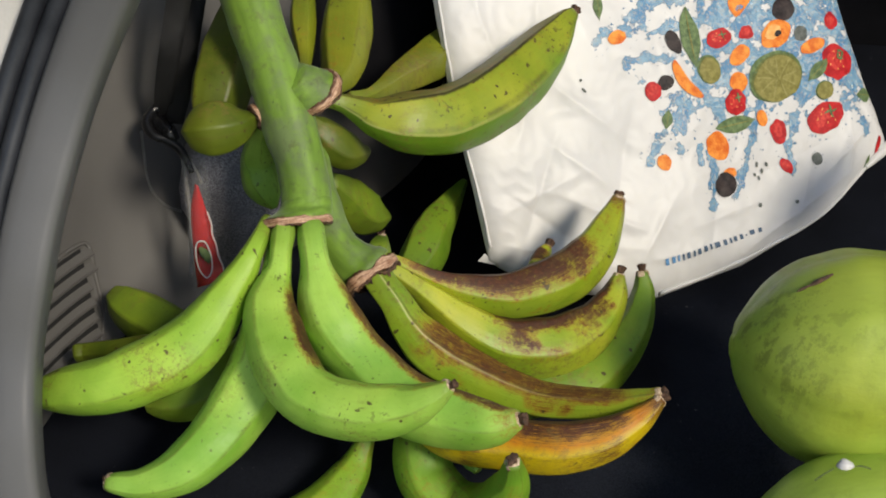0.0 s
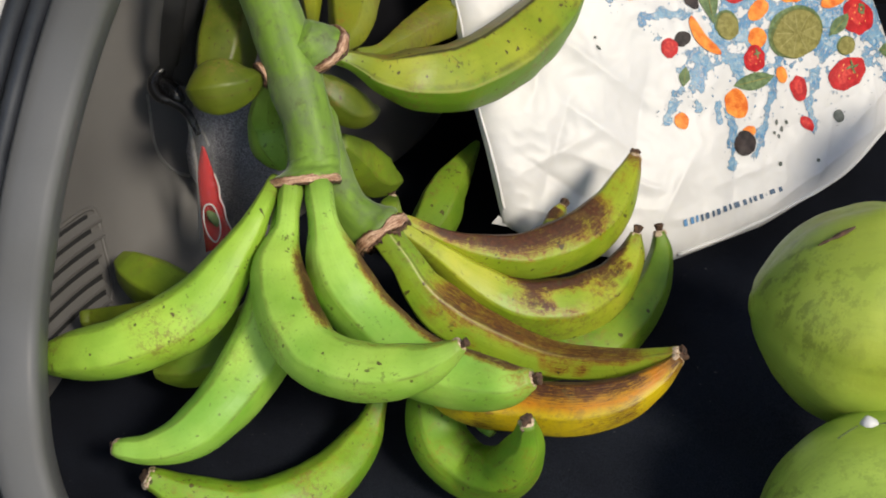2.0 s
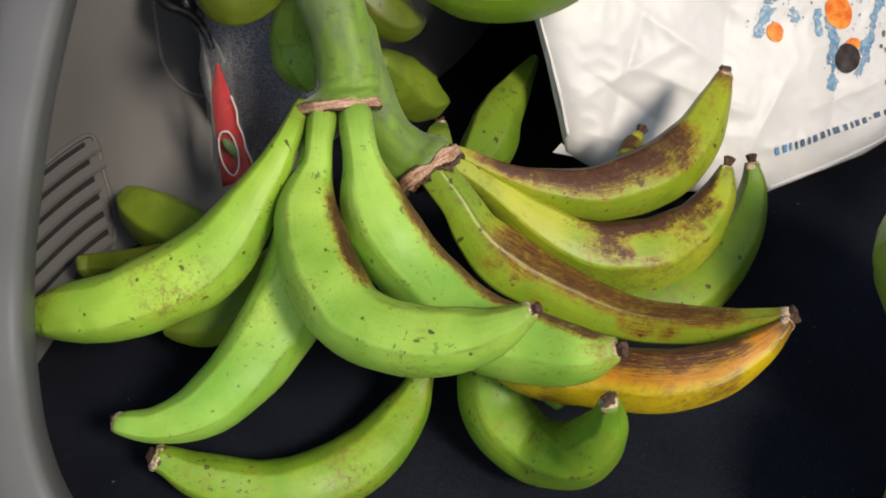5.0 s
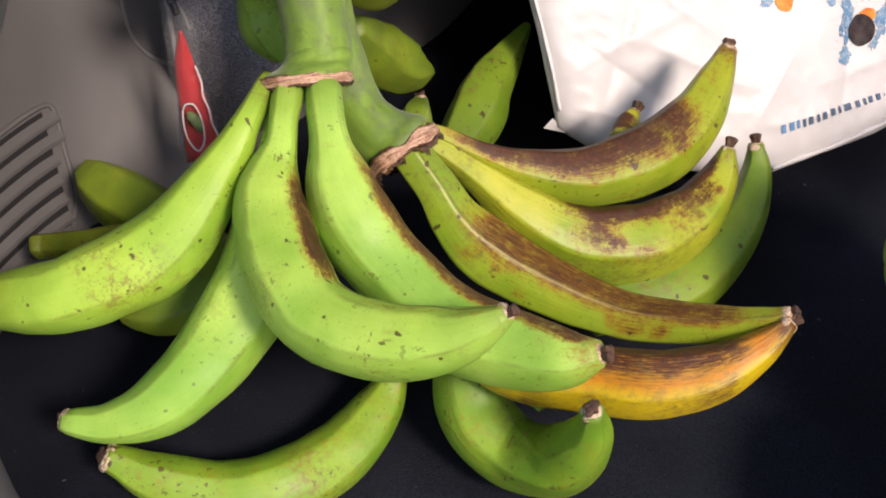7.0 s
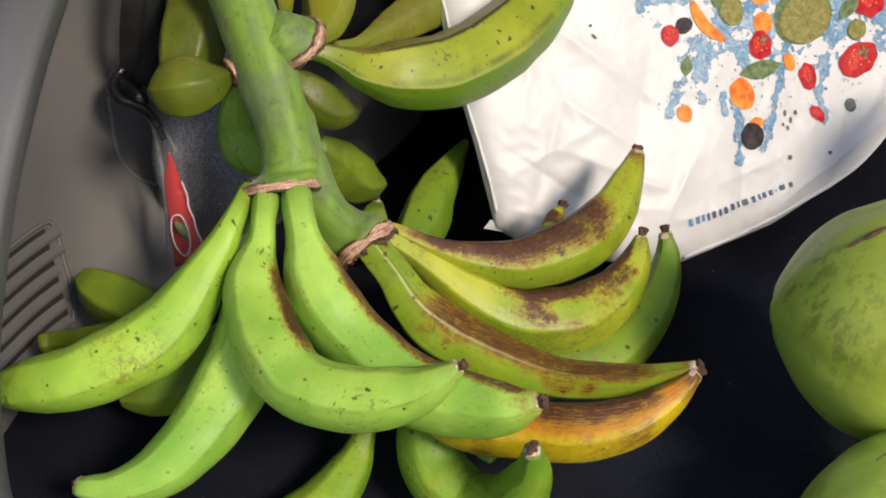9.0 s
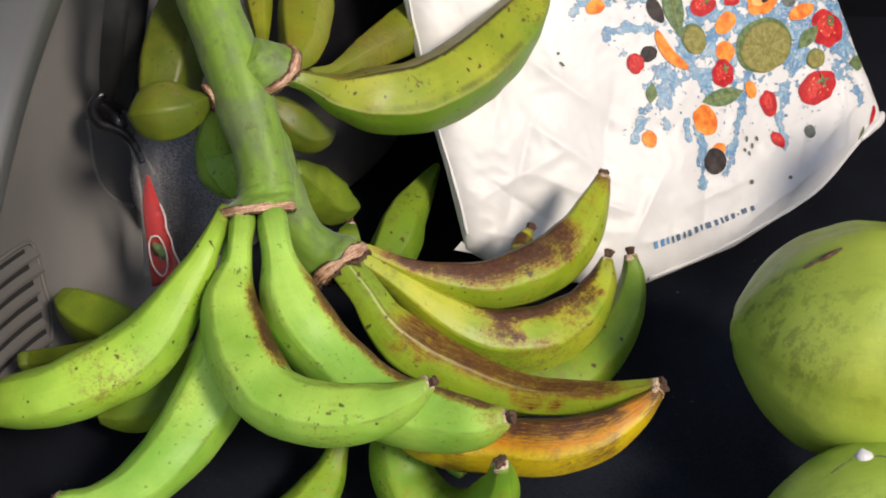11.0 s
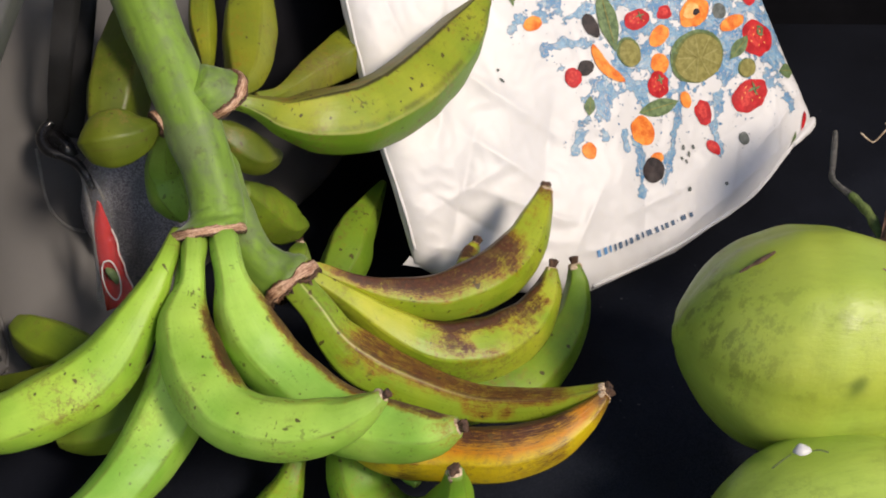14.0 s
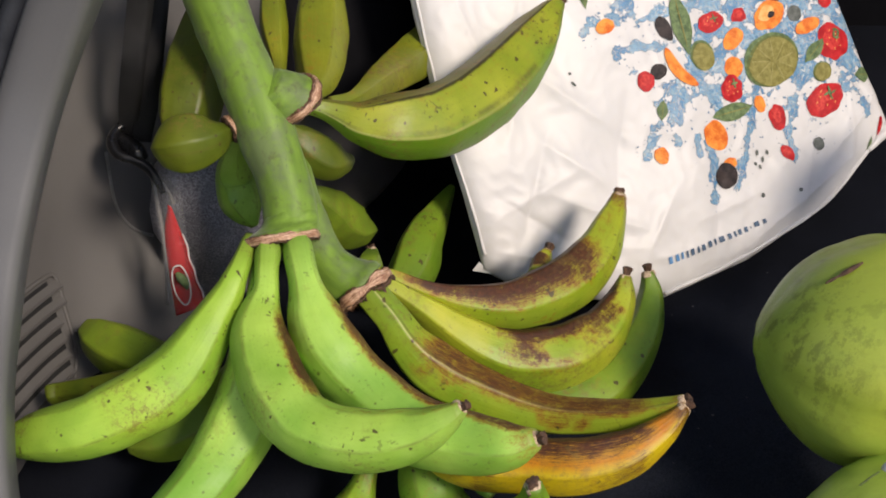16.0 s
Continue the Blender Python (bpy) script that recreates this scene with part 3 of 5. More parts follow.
# raised frame along the vent's inner end and top
p_top = [(*(vent_frame_at(i, 0.095)[0] + vent_frame_at(i, 0.095)[3] * 0.0003), 0.0026) for i in (6, 10, 14, 18, 22)]
p_side = [(*(vent_frame_at(i, h)[0] + vent_frame_at(i, h)[3] * 0.0003), 0.0026) for i, h in ((22, 0.095), (23, 0.088), (23, 0.055), (23, 0.02), (22, -0.004))]
v, f, uv = sweep(p_top + p_side[1:], 40, 8)
part("vent_frame", mesh_of("vent_frame", v, f, PLASTIC, uv), side_panel)
# a pale curved tube on the panel stands for a glint
glint = [(-0.3532, 0.4543, 0.178, 0.0017), (-0.3506, 0.446, 0.1555, 0.0017), (-0.3473, 0.4355, 0.1305, 0.0017), (-0.3398, 0.4285, 0.1101, 0.0017), (-0.3254, 0.4266, 0.0933, 0.0017), (-0.3089, 0.4297, 0.0839, 0.0017)]
v, f, uv = sweep(glint, 40, 8)
part("glint_line", mesh_of("glint_line", v, f, PALE_EDGE, uv), side_panel, "pale curved line standing for a glint by the panel")

# trim round the opening, with its rubber seal and the painted body edge outside it
RIM = [(-0.181, 0.139, 0.69), (-0.236, 0.167, 0.595), (-0.285, 0.171, 0.5), (-0.323, 0.162, 0.41), (-0.348, 0.118, 0.33), (-0.361, 0.081, 0.27), (-0.373, 0.054, 0.2), (-0.372, 0.012, 0.14), (-0.366, -0.017, 0.08), (-0.347, -0.042, 0.035), (-0.298, -0.086, 0.015), (-0.22, -0.133, 0.005)]
rim_line = spline([(*p, 1) for p in RIM], 90)[:, :3]
rt = np.gradient(rim_line, axis=0)
rt /= np.linalg.norm(rt, axis=1)[:, None]
toward = np.array([-0.10, -0.80, 0.60])
out_way = np.cross(rt, toward)
out_way /= np.linalg.norm(out_way, axis=1)[:, None]
if out_way[40, 0] > 0:
    out_way = -out_way
face_way = np.cross(out_way, rt)
face_way /= np.linalg.norm(face_way, axis=1)[:, None]
if face_way[40] @ toward < 0:
    face_way = -face_way


def rim_strip(name, profile, mat, label, cat):
    verts = [rim_line[i] + out_way[i] * o + face_way[i] * n for i in range(90) for o, n in profile]
    me = mesh_of(name, verts, grid_faces(90, len(profile)), mat)
    return tagged(new(name, me), label, cat, kind="structure")


def arc(o, n, r, a0, a1, k=8):
    return [(o + r * math.cos(radians(a0 + (a1 - a0) * i / k)), n + r * math.sin(radians(a0 + (a1 - a0) * i / k))) for i in range(k + 1)]


rim_strip("trim", [(0.03, -0.09), (0.008, -0.05), (0.001, -0.02)] + arc(0.010, -0.010, 0.010, 190, 100, 6) + [(0.02, 0.0025), (0.032, 0.003), (0.042, 0.001), (0.047, -0.004), (0.048, -0.014)], TRIM, "light grey plastic trim along the boot opening", "trim")
rim_strip("seal", [(0.0475, -0.02)] + arc(0.056, -0.006, 0.0085, 180, 10, 8) + [(0.0655, -0.010)] + arc(0.0745, -0.003, 0.009, 190, -10, 8) + [(0.085, -0.02)], RUBBER, "black double-lipped rubber door seal", "seal")
rim_strip("body_edge", [(0.080, -0.016), (0.088, -0.014), (0.10, -0.012), (0.13, -0.016), (0.20, -0.05), (0.30, -0.14)], PAINT, "cream painted body edge of the car", "car body")

# ---- the bunch of plantains ----
bunch = new("plantain_bunch")
bunch.location = (0, 0, 0)
tagged(bunch, "large bunch of green plantains on a thick stalk, some bruised brown", "plantains")


def blossom_end(fruit, rows, turn, up, seed, blunt=False):
    """The shrivelled remains of the flower, in a cracked corky ring."""
    p, q = rows[-1].copy(), rows[-3]
    d = (p[:3] - q[:3]) / np.linalg.norm(p[:3] - q[:3])
    r = min(max(p[3] * 0.85, 0.0040), 0.0085 if blunt else 0.0060)
    ln = 0.0044 if blunt else 0.0100 + 0.003 * ((seed * 7) % 5) / 4
    p[:3] -= d * (0.0020 if blunt else 0.006)
    lean = np.cross(d, (0.3, 0.2, 0.9)) * 0.0018 * math.sin(seed * 2.1)

    def at(k, size, k2=0.0):
        return (*(p[:3] + d * ln * k + lean * k2), r * size)
    v, f, uv = sweep([at(-0.3, 1.0), at(0.15, 0.95), at(0.5, 0.66, 0.5), at(0.85, 0.80, 1), at(1.1, 0.90, 1.3), at(1.22, 0.42, 1.5)], 20, 30,
                     lambda a: 1 + 0.16 * math.cos(5 * (a + turn)) + 0.10 * math.cos(3 * a + seed) + 0.07 * math.cos(11 * a + seed), up, 0.2 if blunt else 0.7, seed * 1.7)
    part("blossom_end", mesh_of("blossom_end", v, f, DRY, uv), fruit, "shrivelled dark brown blossom end")
    c = p[:3] + d * (0.0015 if blunt else 0.0048)
    v, f, uv = sweep([(*(c - d * 0.0060), r * 1.00), (*(c - d * 0.0036), r * 1.27), (*(c - d * 0.0010), r * 1.30), (*(c + d * 0.0022), r * 1.02)], 10, 30,
                     lambda a: 1 + 0.05 * math.cos(5 * (a + turn)) + 0.04 * math.cos(7 * a + seed * 3), up, 0.12 if blunt else 0.4, seed * 2.3)
    part("cork_ring", mesh_of("cork_ring", v, f, CORK, uv), fruit, "pale corky ring at the tip")


def plantain(ctrl, skin, label="", turn=0.2094, up=(0, -0.6, 0.8), tip=True, ridge=None):
    ctrl = [tuple(c) for c in ctrl]
    if ridge is None:
        ridge = 0.48 if skin in ("fresh", "scuffed", "edge", "edge2", "deep") else 0.70
    v, f, uv = sweep(ctrl, 56, 60, five_sided(turn, ridge), up, 0.05, len(bunch.children) * 3.1)
    ob = part("plantain", mesh_of("plantain", v, f, SKIN[skin], uv), bunch, label)
    if tip:
        blossom_end(ob, spline(ctrl, 46), turn, up, len(bunch.children), tip == "blunt")
    return ob


plantain([(-0.180, 0.222, 0.236, 0.0082), (-0.183, 0.194, 0.242, 0.0088), (-0.189, 0.166, 0.24, 0.0105), (-0.201, 0.149, 0.222, 0.0156), (-0.244, 0.11, 0.17, 0.0293), (-0.308, 0.084, 0.144, 0.0277), (-0.361, 0.095, 0.117, 0.0231), (-0.391, 0.108, 0.098, 0.0136), (-0.401, 0.109, 0.095, 0.0063)], "scuffed", "bright green plantain with rubbed patches")
plantain([(-0.168, 0.24, 0.225, 0.0053), (-0.172, 0.205, 0.228, 0.0073), (-0.17, 0.153, 0.22, 0.0111), (-0.173, 0.129, 0.18, 0.0229), (-0.18, 0.105, 0.14, 0.0308), (-0.204, 0.069, 0.11, 0.0295), (-0.239, 0.035, 0.085, 0.0242), (-0.279, 0.022, 0.072, 0.0152), (-0.306, 0.023, 0.07, 0.0098), (-0.313, 0.024, 0.07, 0.0075)], "fresh", "", tip="blunt")
plantain([(-0.163, 0.224, 0.238, 0.0122), (-0.162, 0.191, 0.246, 0.0114), (-0.162, 0.17, 0.242, 0.0105), (-0.162, 0.152, 0.235, 0.0117), (-0.166, 0.139, 0.224, 0.018), (-0.167, 0.121, 0.214, 0.0244), (-0.16, 0.096, 0.203, 0.0281), (-0.146, 0.063, 0.195, 0.029), (-0.124, 0.033, 0.19, 0.0271), (-0.08, 0.011, 0.195, 0.0253), (-0.038, 0.003, 0.21, 0.0208), (-0.014, -0.002, 0.23, 0.0127), (0, -0.002, 0.243, 0.0059)], "edge", "green plantain with a brown inner edge")
plantain([(-0.139, 0.226, 0.238, 0.0132), (-0.135, 0.19, 0.248, 0.0134), (-0.1275, 0.158, 0.236, 0.0146), (-0.1185, 0.136, 0.216, 0.0253), (-0.104, 0.115, 0.195, 0.0291), (-0.075, 0.09, 0.175, 0.0275), (-0.032, 0.054, 0.163, 0.0290), (0.011, 0.034, 0.167, 0.0264), (0.043, 0.017, 0.180, 0.0195), (0.064, 0.012, 0.193, 0.0085)], "edge2", "green plantain with a long brown edge")
plantain([(-0.076, 0.195, 0.205, 0.0163), (-0.067, 0.185, 0.197, 0.0152), (-0.052, 0.172, 0.184, 0.0157), (-0.037, 0.162, 0.163, 0.0195), (-0.015, 0.153, 0.142, 0.0244), (0.021, 0.141, 0.125, 0.0234), (0.09, 0.117, 0.115, 0.0184), (0.154, 0.094, 0.135, 0.0144), (0.189, 0.08, 0.16, 0.0086), (0.202, 0.076, 0.172, 0.005)], "brown", "brown-streaked plantain", turn=0.8378)
plantain([(-0.036, 0.096, 0.12, 0.0191), (0.015, 0.061, 0.117, 0.0240), (0.061, 0.054, 0.118, 0.0250), (0.109, 0.043, 0.127, 0.0245), (0.148, 0.046, 0.137, 0.0215), (0.18, 0.057, 0.152, 0.0139), (0.202, 0.071, 0.168, 0.006)], "ripe", "ripe orange-yellow plantain with black bruises")
plantain([(-0.074, 0.203, 0.205, 0.0074), (-0.051, 0.206, 0.192, 0.009), (-0.019, 0.207, 0.165, 0.013), (0.018, 0.206, 0.132, 0.022), (0.064, 0.205, 0.105, 0.0296), (0.117, 0.219, 0.095, 0.0328), (0.158, 0.245, 0.1, 0.0264), (0.183, 0.278, 0.115, 0.0162), (0.189, 0.294, 0.134, 0.0058)], "mottled", "green and yellow plantain mottled brown")
plantain([(-0.074, 0.214, 0.205, 0.0069), (-0.051, 0.221, 0.193, 0.0081), (-0.017, 0.223, 0.175, 0.0098), (0.022, 0.23, 0.155, 0.0176), (0.069, 0.245, 0.14, 0.0247), (0.122, 0.274, 0.14, 0.0285), (0.159, 0.312, 0.15, 0.0244), (0.182, 0.357, 0.165, 0.0142), (0.19, 0.377, 0.176, 0.0077)], "bruised", "plantain bruised dark brown along the top")
plantain([(0.079, 0.178, 0.05, 0.0198), (0.149, 0.206, 0.05, 0.0259), (0.188, 0.245, 0.055, 0.0252), (0.214, 0.283, 0.07, 0.0196), (0.224, 0.315, 0.09, 0.0132), (0.221, 0.33, 0.11, 0.006)], "speckled", "")
plantain([(-0.039, 0.356, 0.06, 0.0205), (-0.023, 0.398, 0.066, 0.0271), (-0.011, 0.437, 0.075, 0.0235), (0.006, 0.472, 0.085, 0.0150), (0.018, 0.497, 0.09, 0.0085), (0.024, 0.510, 0.092, 0.0045)], "speckled", "dull green plantain with black specks", tip=False)
plantain([(-0.068, 0.128, 0.078, 0.0068), (-0.072, 0.114, 0.060, 0.0080), (-0.077, 0.104, 0.044, 0.0112), (-0.087, 0.086, 0.027, 0.0190), (-0.114, 0.05, 0.013, 0.0255), (-0.157, 0.017, 0.012, 0.026), (-0.202, 0.007, 0.013, 0.0232), (-0.250, 0.009, 0.026, 0.0182), (-0.272, 0.013, 0.036, 0.0128), (-0.284, 0.014, 0.042, 0.0095)], "deep", "", tip="blunt")
plantain([(0.024, 0.076, 0.07, 0.006), (0.032, 0.071, 0.068, 0.0072), (0.038, 0.063, 0.066, 0.0042)], "fresh", "", tip=False)
plantain([(-0.013, 0.113, 0.08, 0.0214), (-0.018, 0.091, 0.065, 0.0276), (-0.007, 0.063, 0.045, 0.0285), (0.022, 0.039, 0.04, 0.0271), (0.05, 0.014, 0.07, 0.0253), (0.062, -0.006, 0.125, 0.0169), (0.06, -0.019, 0.172, 0.007)], "deep", "short strongly curved green plantain")
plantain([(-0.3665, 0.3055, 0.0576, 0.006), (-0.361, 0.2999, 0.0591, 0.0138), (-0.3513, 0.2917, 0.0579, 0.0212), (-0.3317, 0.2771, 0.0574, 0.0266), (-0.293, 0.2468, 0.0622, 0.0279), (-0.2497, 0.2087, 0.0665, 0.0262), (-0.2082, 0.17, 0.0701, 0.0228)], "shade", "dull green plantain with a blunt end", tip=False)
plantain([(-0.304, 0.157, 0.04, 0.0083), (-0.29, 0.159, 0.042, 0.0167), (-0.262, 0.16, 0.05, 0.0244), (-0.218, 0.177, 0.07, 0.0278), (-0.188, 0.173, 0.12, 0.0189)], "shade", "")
plantain([(-0.3876, 0.2107, 0.0557, 0.0085), (-0.3843, 0.2112, 0.0562, 0.0104), (-0.3744, 0.2123, 0.0572, 0.0104), (-0.3457, 0.2072, 0.0659, 0.0122), (-0.3059, 0.2032, 0.0756, 0.0158), (-0.2575, 0.1976, 0.0837, 0.0184)], "olive_shade", "", tip=False)
plantain([(-0.1283, 0.31, 0.3258, 0.0073), (-0.1126, 0.3129, 0.3204, 0.0096), (-0.0955, 0.3123, 0.3139, 0.0142), (-0.0782, 0.3105, 0.3074, 0.0205), (-0.0497, 0.3171, 0.301, 0.0304), (-0.0079, 0.3415, 0.2909, 0.0345), (0.0391, 0.3932, 0.286, 0.0369), (0.084, 0.4595, 0.2907, 0.0339), (0.1108, 0.4981, 0.3073, 0.0229), (0.1235, 0.5155, 0.3181, 0.0141), (0.1312, 0.5237, 0.3229, 0.0077)], "top", "olive-green plantain with a dark line along its ridge", turn=0.5236)
plantain([(-0.108, 0.325, 0.32, 0.0057), (-0.086, 0.349, 0.31, 0.0081), (-0.059, 0.442, 0.275, 0.0174), (-0.025, 0.529, 0.25, 0.0251), (0.012, 0.614, 0.235, 0.025)], "olive", "")
plantain([(-0.1286, 0.3434, 0.3153, 0.0081), (-0.1218, 0.3927, 0.3067, 0.0197), (-0.1211, 0.4485, 0.3149, 0.027), (-0.1212, 0.491, 0.3303, 0.0262), (-0.1198, 0.5214, 0.3496, 0.0183), (-0.1195, 0.5408, 0.3658, 0.0101), (-0.1201, 0.5565, 0.3803, 0.0051)], "olive", "")
plantain([(-0.1573, 0.3658, 0.3189, 0.0041), (-0.1612, 0.4129, 0.3151, 0.0084), (-0.1674, 0.4592, 0.3269, 0.0141), (-0.1707, 0.4937, 0.3396, 0.0125), (-0.1716, 0.5097, 0.3445, 0.0088), (-0.1714, 0.5147, 0.3462, 0.0044)], "olive", "", tip=False)
plantain([(-0.2535, 0.3334, 0.2696, 0.007), (-0.2506, 0.3393, 0.2778, 0.021), (-0.2467, 0.348, 0.2898, 0.0292), (-0.2437, 0.3723, 0.306, 0.0306), (-0.2413, 0.4091, 0.3223, 0.0269), (-0.2378, 0.4403, 0.3394, 0.0199), (-0.2351, 0.4682, 0.352, 0.011)], "olive_shade", "olive plantain behind the stalk, its shade painted in", tip=False)
plantain([(-0.2, 0.3037, 0.3031, 0.0062), (-0.2065, 0.2935, 0.3058, 0.0107), (-0.2152, 0.2835, 0.307, 0.0184), (-0.2266, 0.2779, 0.3072, 0.0245), (-0.24, 0.2752, 0.3061, 0.0261), (-0.2519, 0.2758, 0.303, 0.0211), (-0.2605, 0.2793, 0.2988, 0.0134), (-0.265, 0.2823, 0.2959, 0.0056), (-0.2663, 0.2832, 0.2953, 0.0022)], "olive_shade", "olive-green plantain with its round end forward, shade painted in", tip=False, turn=0.6283)
plantain([(-0.1925, 0.3224, 0.2834, 0.0058), (-0.2003, 0.3329, 0.2552, 0.0135), (-0.2045, 0.3417, 0.2247, 0.018), (-0.1991, 0.3329, 0.2047, 0.021), (-0.1923, 0.3237, 0.1926, 0.015), (-0.187, 0.3176, 0.1847, 0.0066), (-0.1856, 0.3155, 0.1818, 0.0036)], "fresh", "", tip=False, ridge=0.4)
plantain([(-0.1440, 0.317, 0.2990, 0.003), (-0.1400, 0.317, 0.2890, 0.0125), (-0.1287, 0.3187, 0.2735, 0.0197), (-0.1114, 0.3236, 0.2559, 0.0193), (-0.0979, 0.3347, 0.2464, 0.0119), (-0.0888, 0.3428, 0.2444, 0.0048)], "olive_shade", "", tip=False, ridge=0.55)
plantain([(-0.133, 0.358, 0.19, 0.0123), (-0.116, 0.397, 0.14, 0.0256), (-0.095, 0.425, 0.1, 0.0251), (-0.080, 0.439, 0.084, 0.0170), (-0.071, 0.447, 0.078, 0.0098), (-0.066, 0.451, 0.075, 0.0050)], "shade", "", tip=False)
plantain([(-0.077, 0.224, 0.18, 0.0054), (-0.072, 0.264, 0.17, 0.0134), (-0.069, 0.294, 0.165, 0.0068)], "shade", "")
plantain([(0.102, 0.297, 0.13, 0.0151), (0.107, 0.319, 0.135, 0.0106), (0.112, 0.328, 0.14, 0.0053)], "bruised", "")

v, f, uv = sweep([(-0.2451, 0.4238, 0.4515, 0.0273), (-0.228, 0.4002, 0.4254, 0.0278), (-0.2037, 0.3595, 0.3818, 0.0274), (-0.1809, 0.3208, 0.3408, 0.027), (-0.1619, 0.2849, 0.3017, 0.0266), (-0.1509, 0.2624, 0.2803, 0.0251), (-0.1442, 0.2443, 0.2628, 0.0244), (-0.1425, 0.2335, 0.2538, 0.0243), (-0.1415, 0.2250, 0.2460, 0.0235)], 80, 48, lambda a: 1 + 0.03 * math.cos(3 * a + 1) + 0.012 * math.cos(7 * a), (0, -0.6, 0.8), 0.05, 2)
stalk = part("stalk", mesh_of("stalk", v, f, STALK, uv), bunch, "thick green stalk with a grey bloom")
v, f, uv = loft([((-0.1432, 0.2375, 0.2580), 0.0225), ((-0.1428, 0.2345, 0.2548), 0.0246), ((-0.1430, 0.2318, 0.2520), 0.0256), ((-0.1442, 0.2292, 0.2492), 0.0272), ((-0.1466, 0.2268, 0.2466), 0.0297), ((-0.1494, 0.2247, 0.2443), 0.0326), ((-0.1510, 0.2230, 0.2423), 0.0343), ((-0.1517, 0.2212, 0.2405), 0.0346)], (0.15, -0.636, -0.757), 0.05, 3)
part("crown", mesh_of("crown", v, f, STALK, uv), stalk, "flared green end of the stalk above the scar")
v, f, uv = sweep([(-0.1507, 0.3109, 0.2643, 0.0219), (-0.1392, 0.2751, 0.243, 0.0217), (-0.1275, 0.246, 0.2282, 0.0215), (-0.1127, 0.2228, 0.2123, 0.0214), (-0.098, 0.2096, 0.2034, 0.0234), (-0.0882, 0.2048, 0.1986, 0.0262), (-0.0821, 0.202, 0.1958, 0.0303), (-0.0789, 0.2004, 0.1941, 0.0303)], 60, 40, lambda a: 1 + 0.03 * math.cos(3 * a), (0, -0.6, 0.8), 0.07, 5)
part("stalk_branch", mesh_of("stalk_branch", v, f, STALK, uv), stalk)
v, f, uv = sweep([(-0.168, 0.291, 0.325, 0.0122), (-0.181, 0.303, 0.314, 0.0124), (-0.192, 0.305, 0.310, 0.012), (-0.1955, 0.2995, 0.3085, 0.0109)], 24, 20, None, (0, -0.6, 0.8), 0.12, 9)
part("stalk_node", mesh_of("stalk_node", v, f, STALK, uv), stalk)
v, f, uv = loft([((-0.1640, 0.3090, 0.3500), 0.0165), ((-0.1560, 0.3085, 0.3455), 0.0205), ((-0.1480, 0.3084, 0.3405), 0.0232), ((-0.1425, 0.3083, 0.3370), 0.0250), ((-0.1388, 0.3083, 0.3347), 0.0255)], (0.574, 0.2, -0.792), 0.06, 7)
part("stalk_node", mesh_of("stalk_node", v, f, STALK, uv), stalk)


def collar(centre, axis, radius, width, seed, torn=0.3):
    """A glossy dry scar that rings the stalk where a cluster of fruit grows out, with ragged edges."""
    axis = Vector(axis).normalized()
    one = axis.cross((0.1, -0.76, 0.62)).normalized()
    two = axis.cross(one)

    def band(lo, hi, lift, rag, profile, sd):
        verts, uvs = [], []
        n, m = 120, len(profile)
        for i in range(n + 1):
            a = 2 * math.pi * i / n
            w = Vector((math.cos(a) * 3, math.sin(a) * 3, sd))
            ring = radius * (1 + 0.025 * noise.noise(w)) + lift
            wide = 1 + torn * noise.noise(w * 0.9 + Vector((7, 0, 0)))
            drift = width * 0.16 * noise.noise(w * 0.7 + Vector((0, 5, 0)))
            way = one * math.cos(a) + two * math.sin(a)
            for k in range(m):
                q = k / (m - 1)
                s = lo + (hi - lo) * q
                edge = rag * (abs(2 * q - 1) ** 4) * (0.5 * noise.noise(w * 6 + Vector((0, 0, q * 9))) + 0.5 * noise.noise(w * 15 + Vector((0, 0, q * 9))))
                out = profile[k] * (0.7 + 0.5 * noise.noise(w * 2 + Vector((0, 0, k * 0.8)))) + 0.00025 * noise.noise(w * 9 + Vector((0, 0, k)))
                verts.append(Vector(centre) + way * (ring + out) + axis * (drift + width * (s * wide + edge)))
                uvs.append((i / n, q))
        return verts, grid_faces(n + 1, m), uvs
    v, f, uv = band(-0.5, 0.5, 0.0, 0.35, (-0.004, 0.0002, 0.0011, 0.0005, 0.0012, 0.0019, 0.0017, 0.0009, 0.0012, 0.0003, -0.005), seed)
    thing = part("collar", mesh_of("collar", v, f, SCAR, uv), bunch, "glossy dry brown scar ring")
    v, f, uv = band(0.34, 0.60, 0.0004, 0.7, (-0.003, 0.0006, 0.0012, 0.0004, -0.004), seed + 3)
    part("torn_edge", mesh_of("torn_edge", v, f, DRY, uv), thing)


collar((-0.1520, 0.2200, 0.2398), (0.15, -0.636, -0.757), 0.0347, 0.0092, 1, 0.25)
collar((-0.0775, 0.1985, 0.1945), (0.62, -0.54, -0.57), 0.0306, 0.0125, 4, 0.75)
collar((-0.1388, 0.3083, 0.3347), (0.574, 0.2, -0.792), 0.0258, 0.0105, 7, 0.5)
collar((-0.1975, 0.2985, 0.3082), (-0.75, -0.50, -0.2), 0.0125, 0.007, 9, 0.4)

# ---- shopping bag ----
BC, BN = np.array([0.334, 0.507, 0.114]), np.array([0.2767, -0.7441, 0.6080])
BN /= np.linalg.norm(BN)
B1 = np.cross((0, 0, 1), BN)
B1 /= np.linalg.norm(B1)
B2 = np.cross(BN, B1)
B_TOP = 0.46


def bag_bottom(u):
    return float(np.interp(u, (-0.32, -0.295, -0.25, -0.11, 0.02, 0.15, 0.262), (-0.03, -0.055, -0.090, -0.128, -0.108, -0.066, 0.012)))


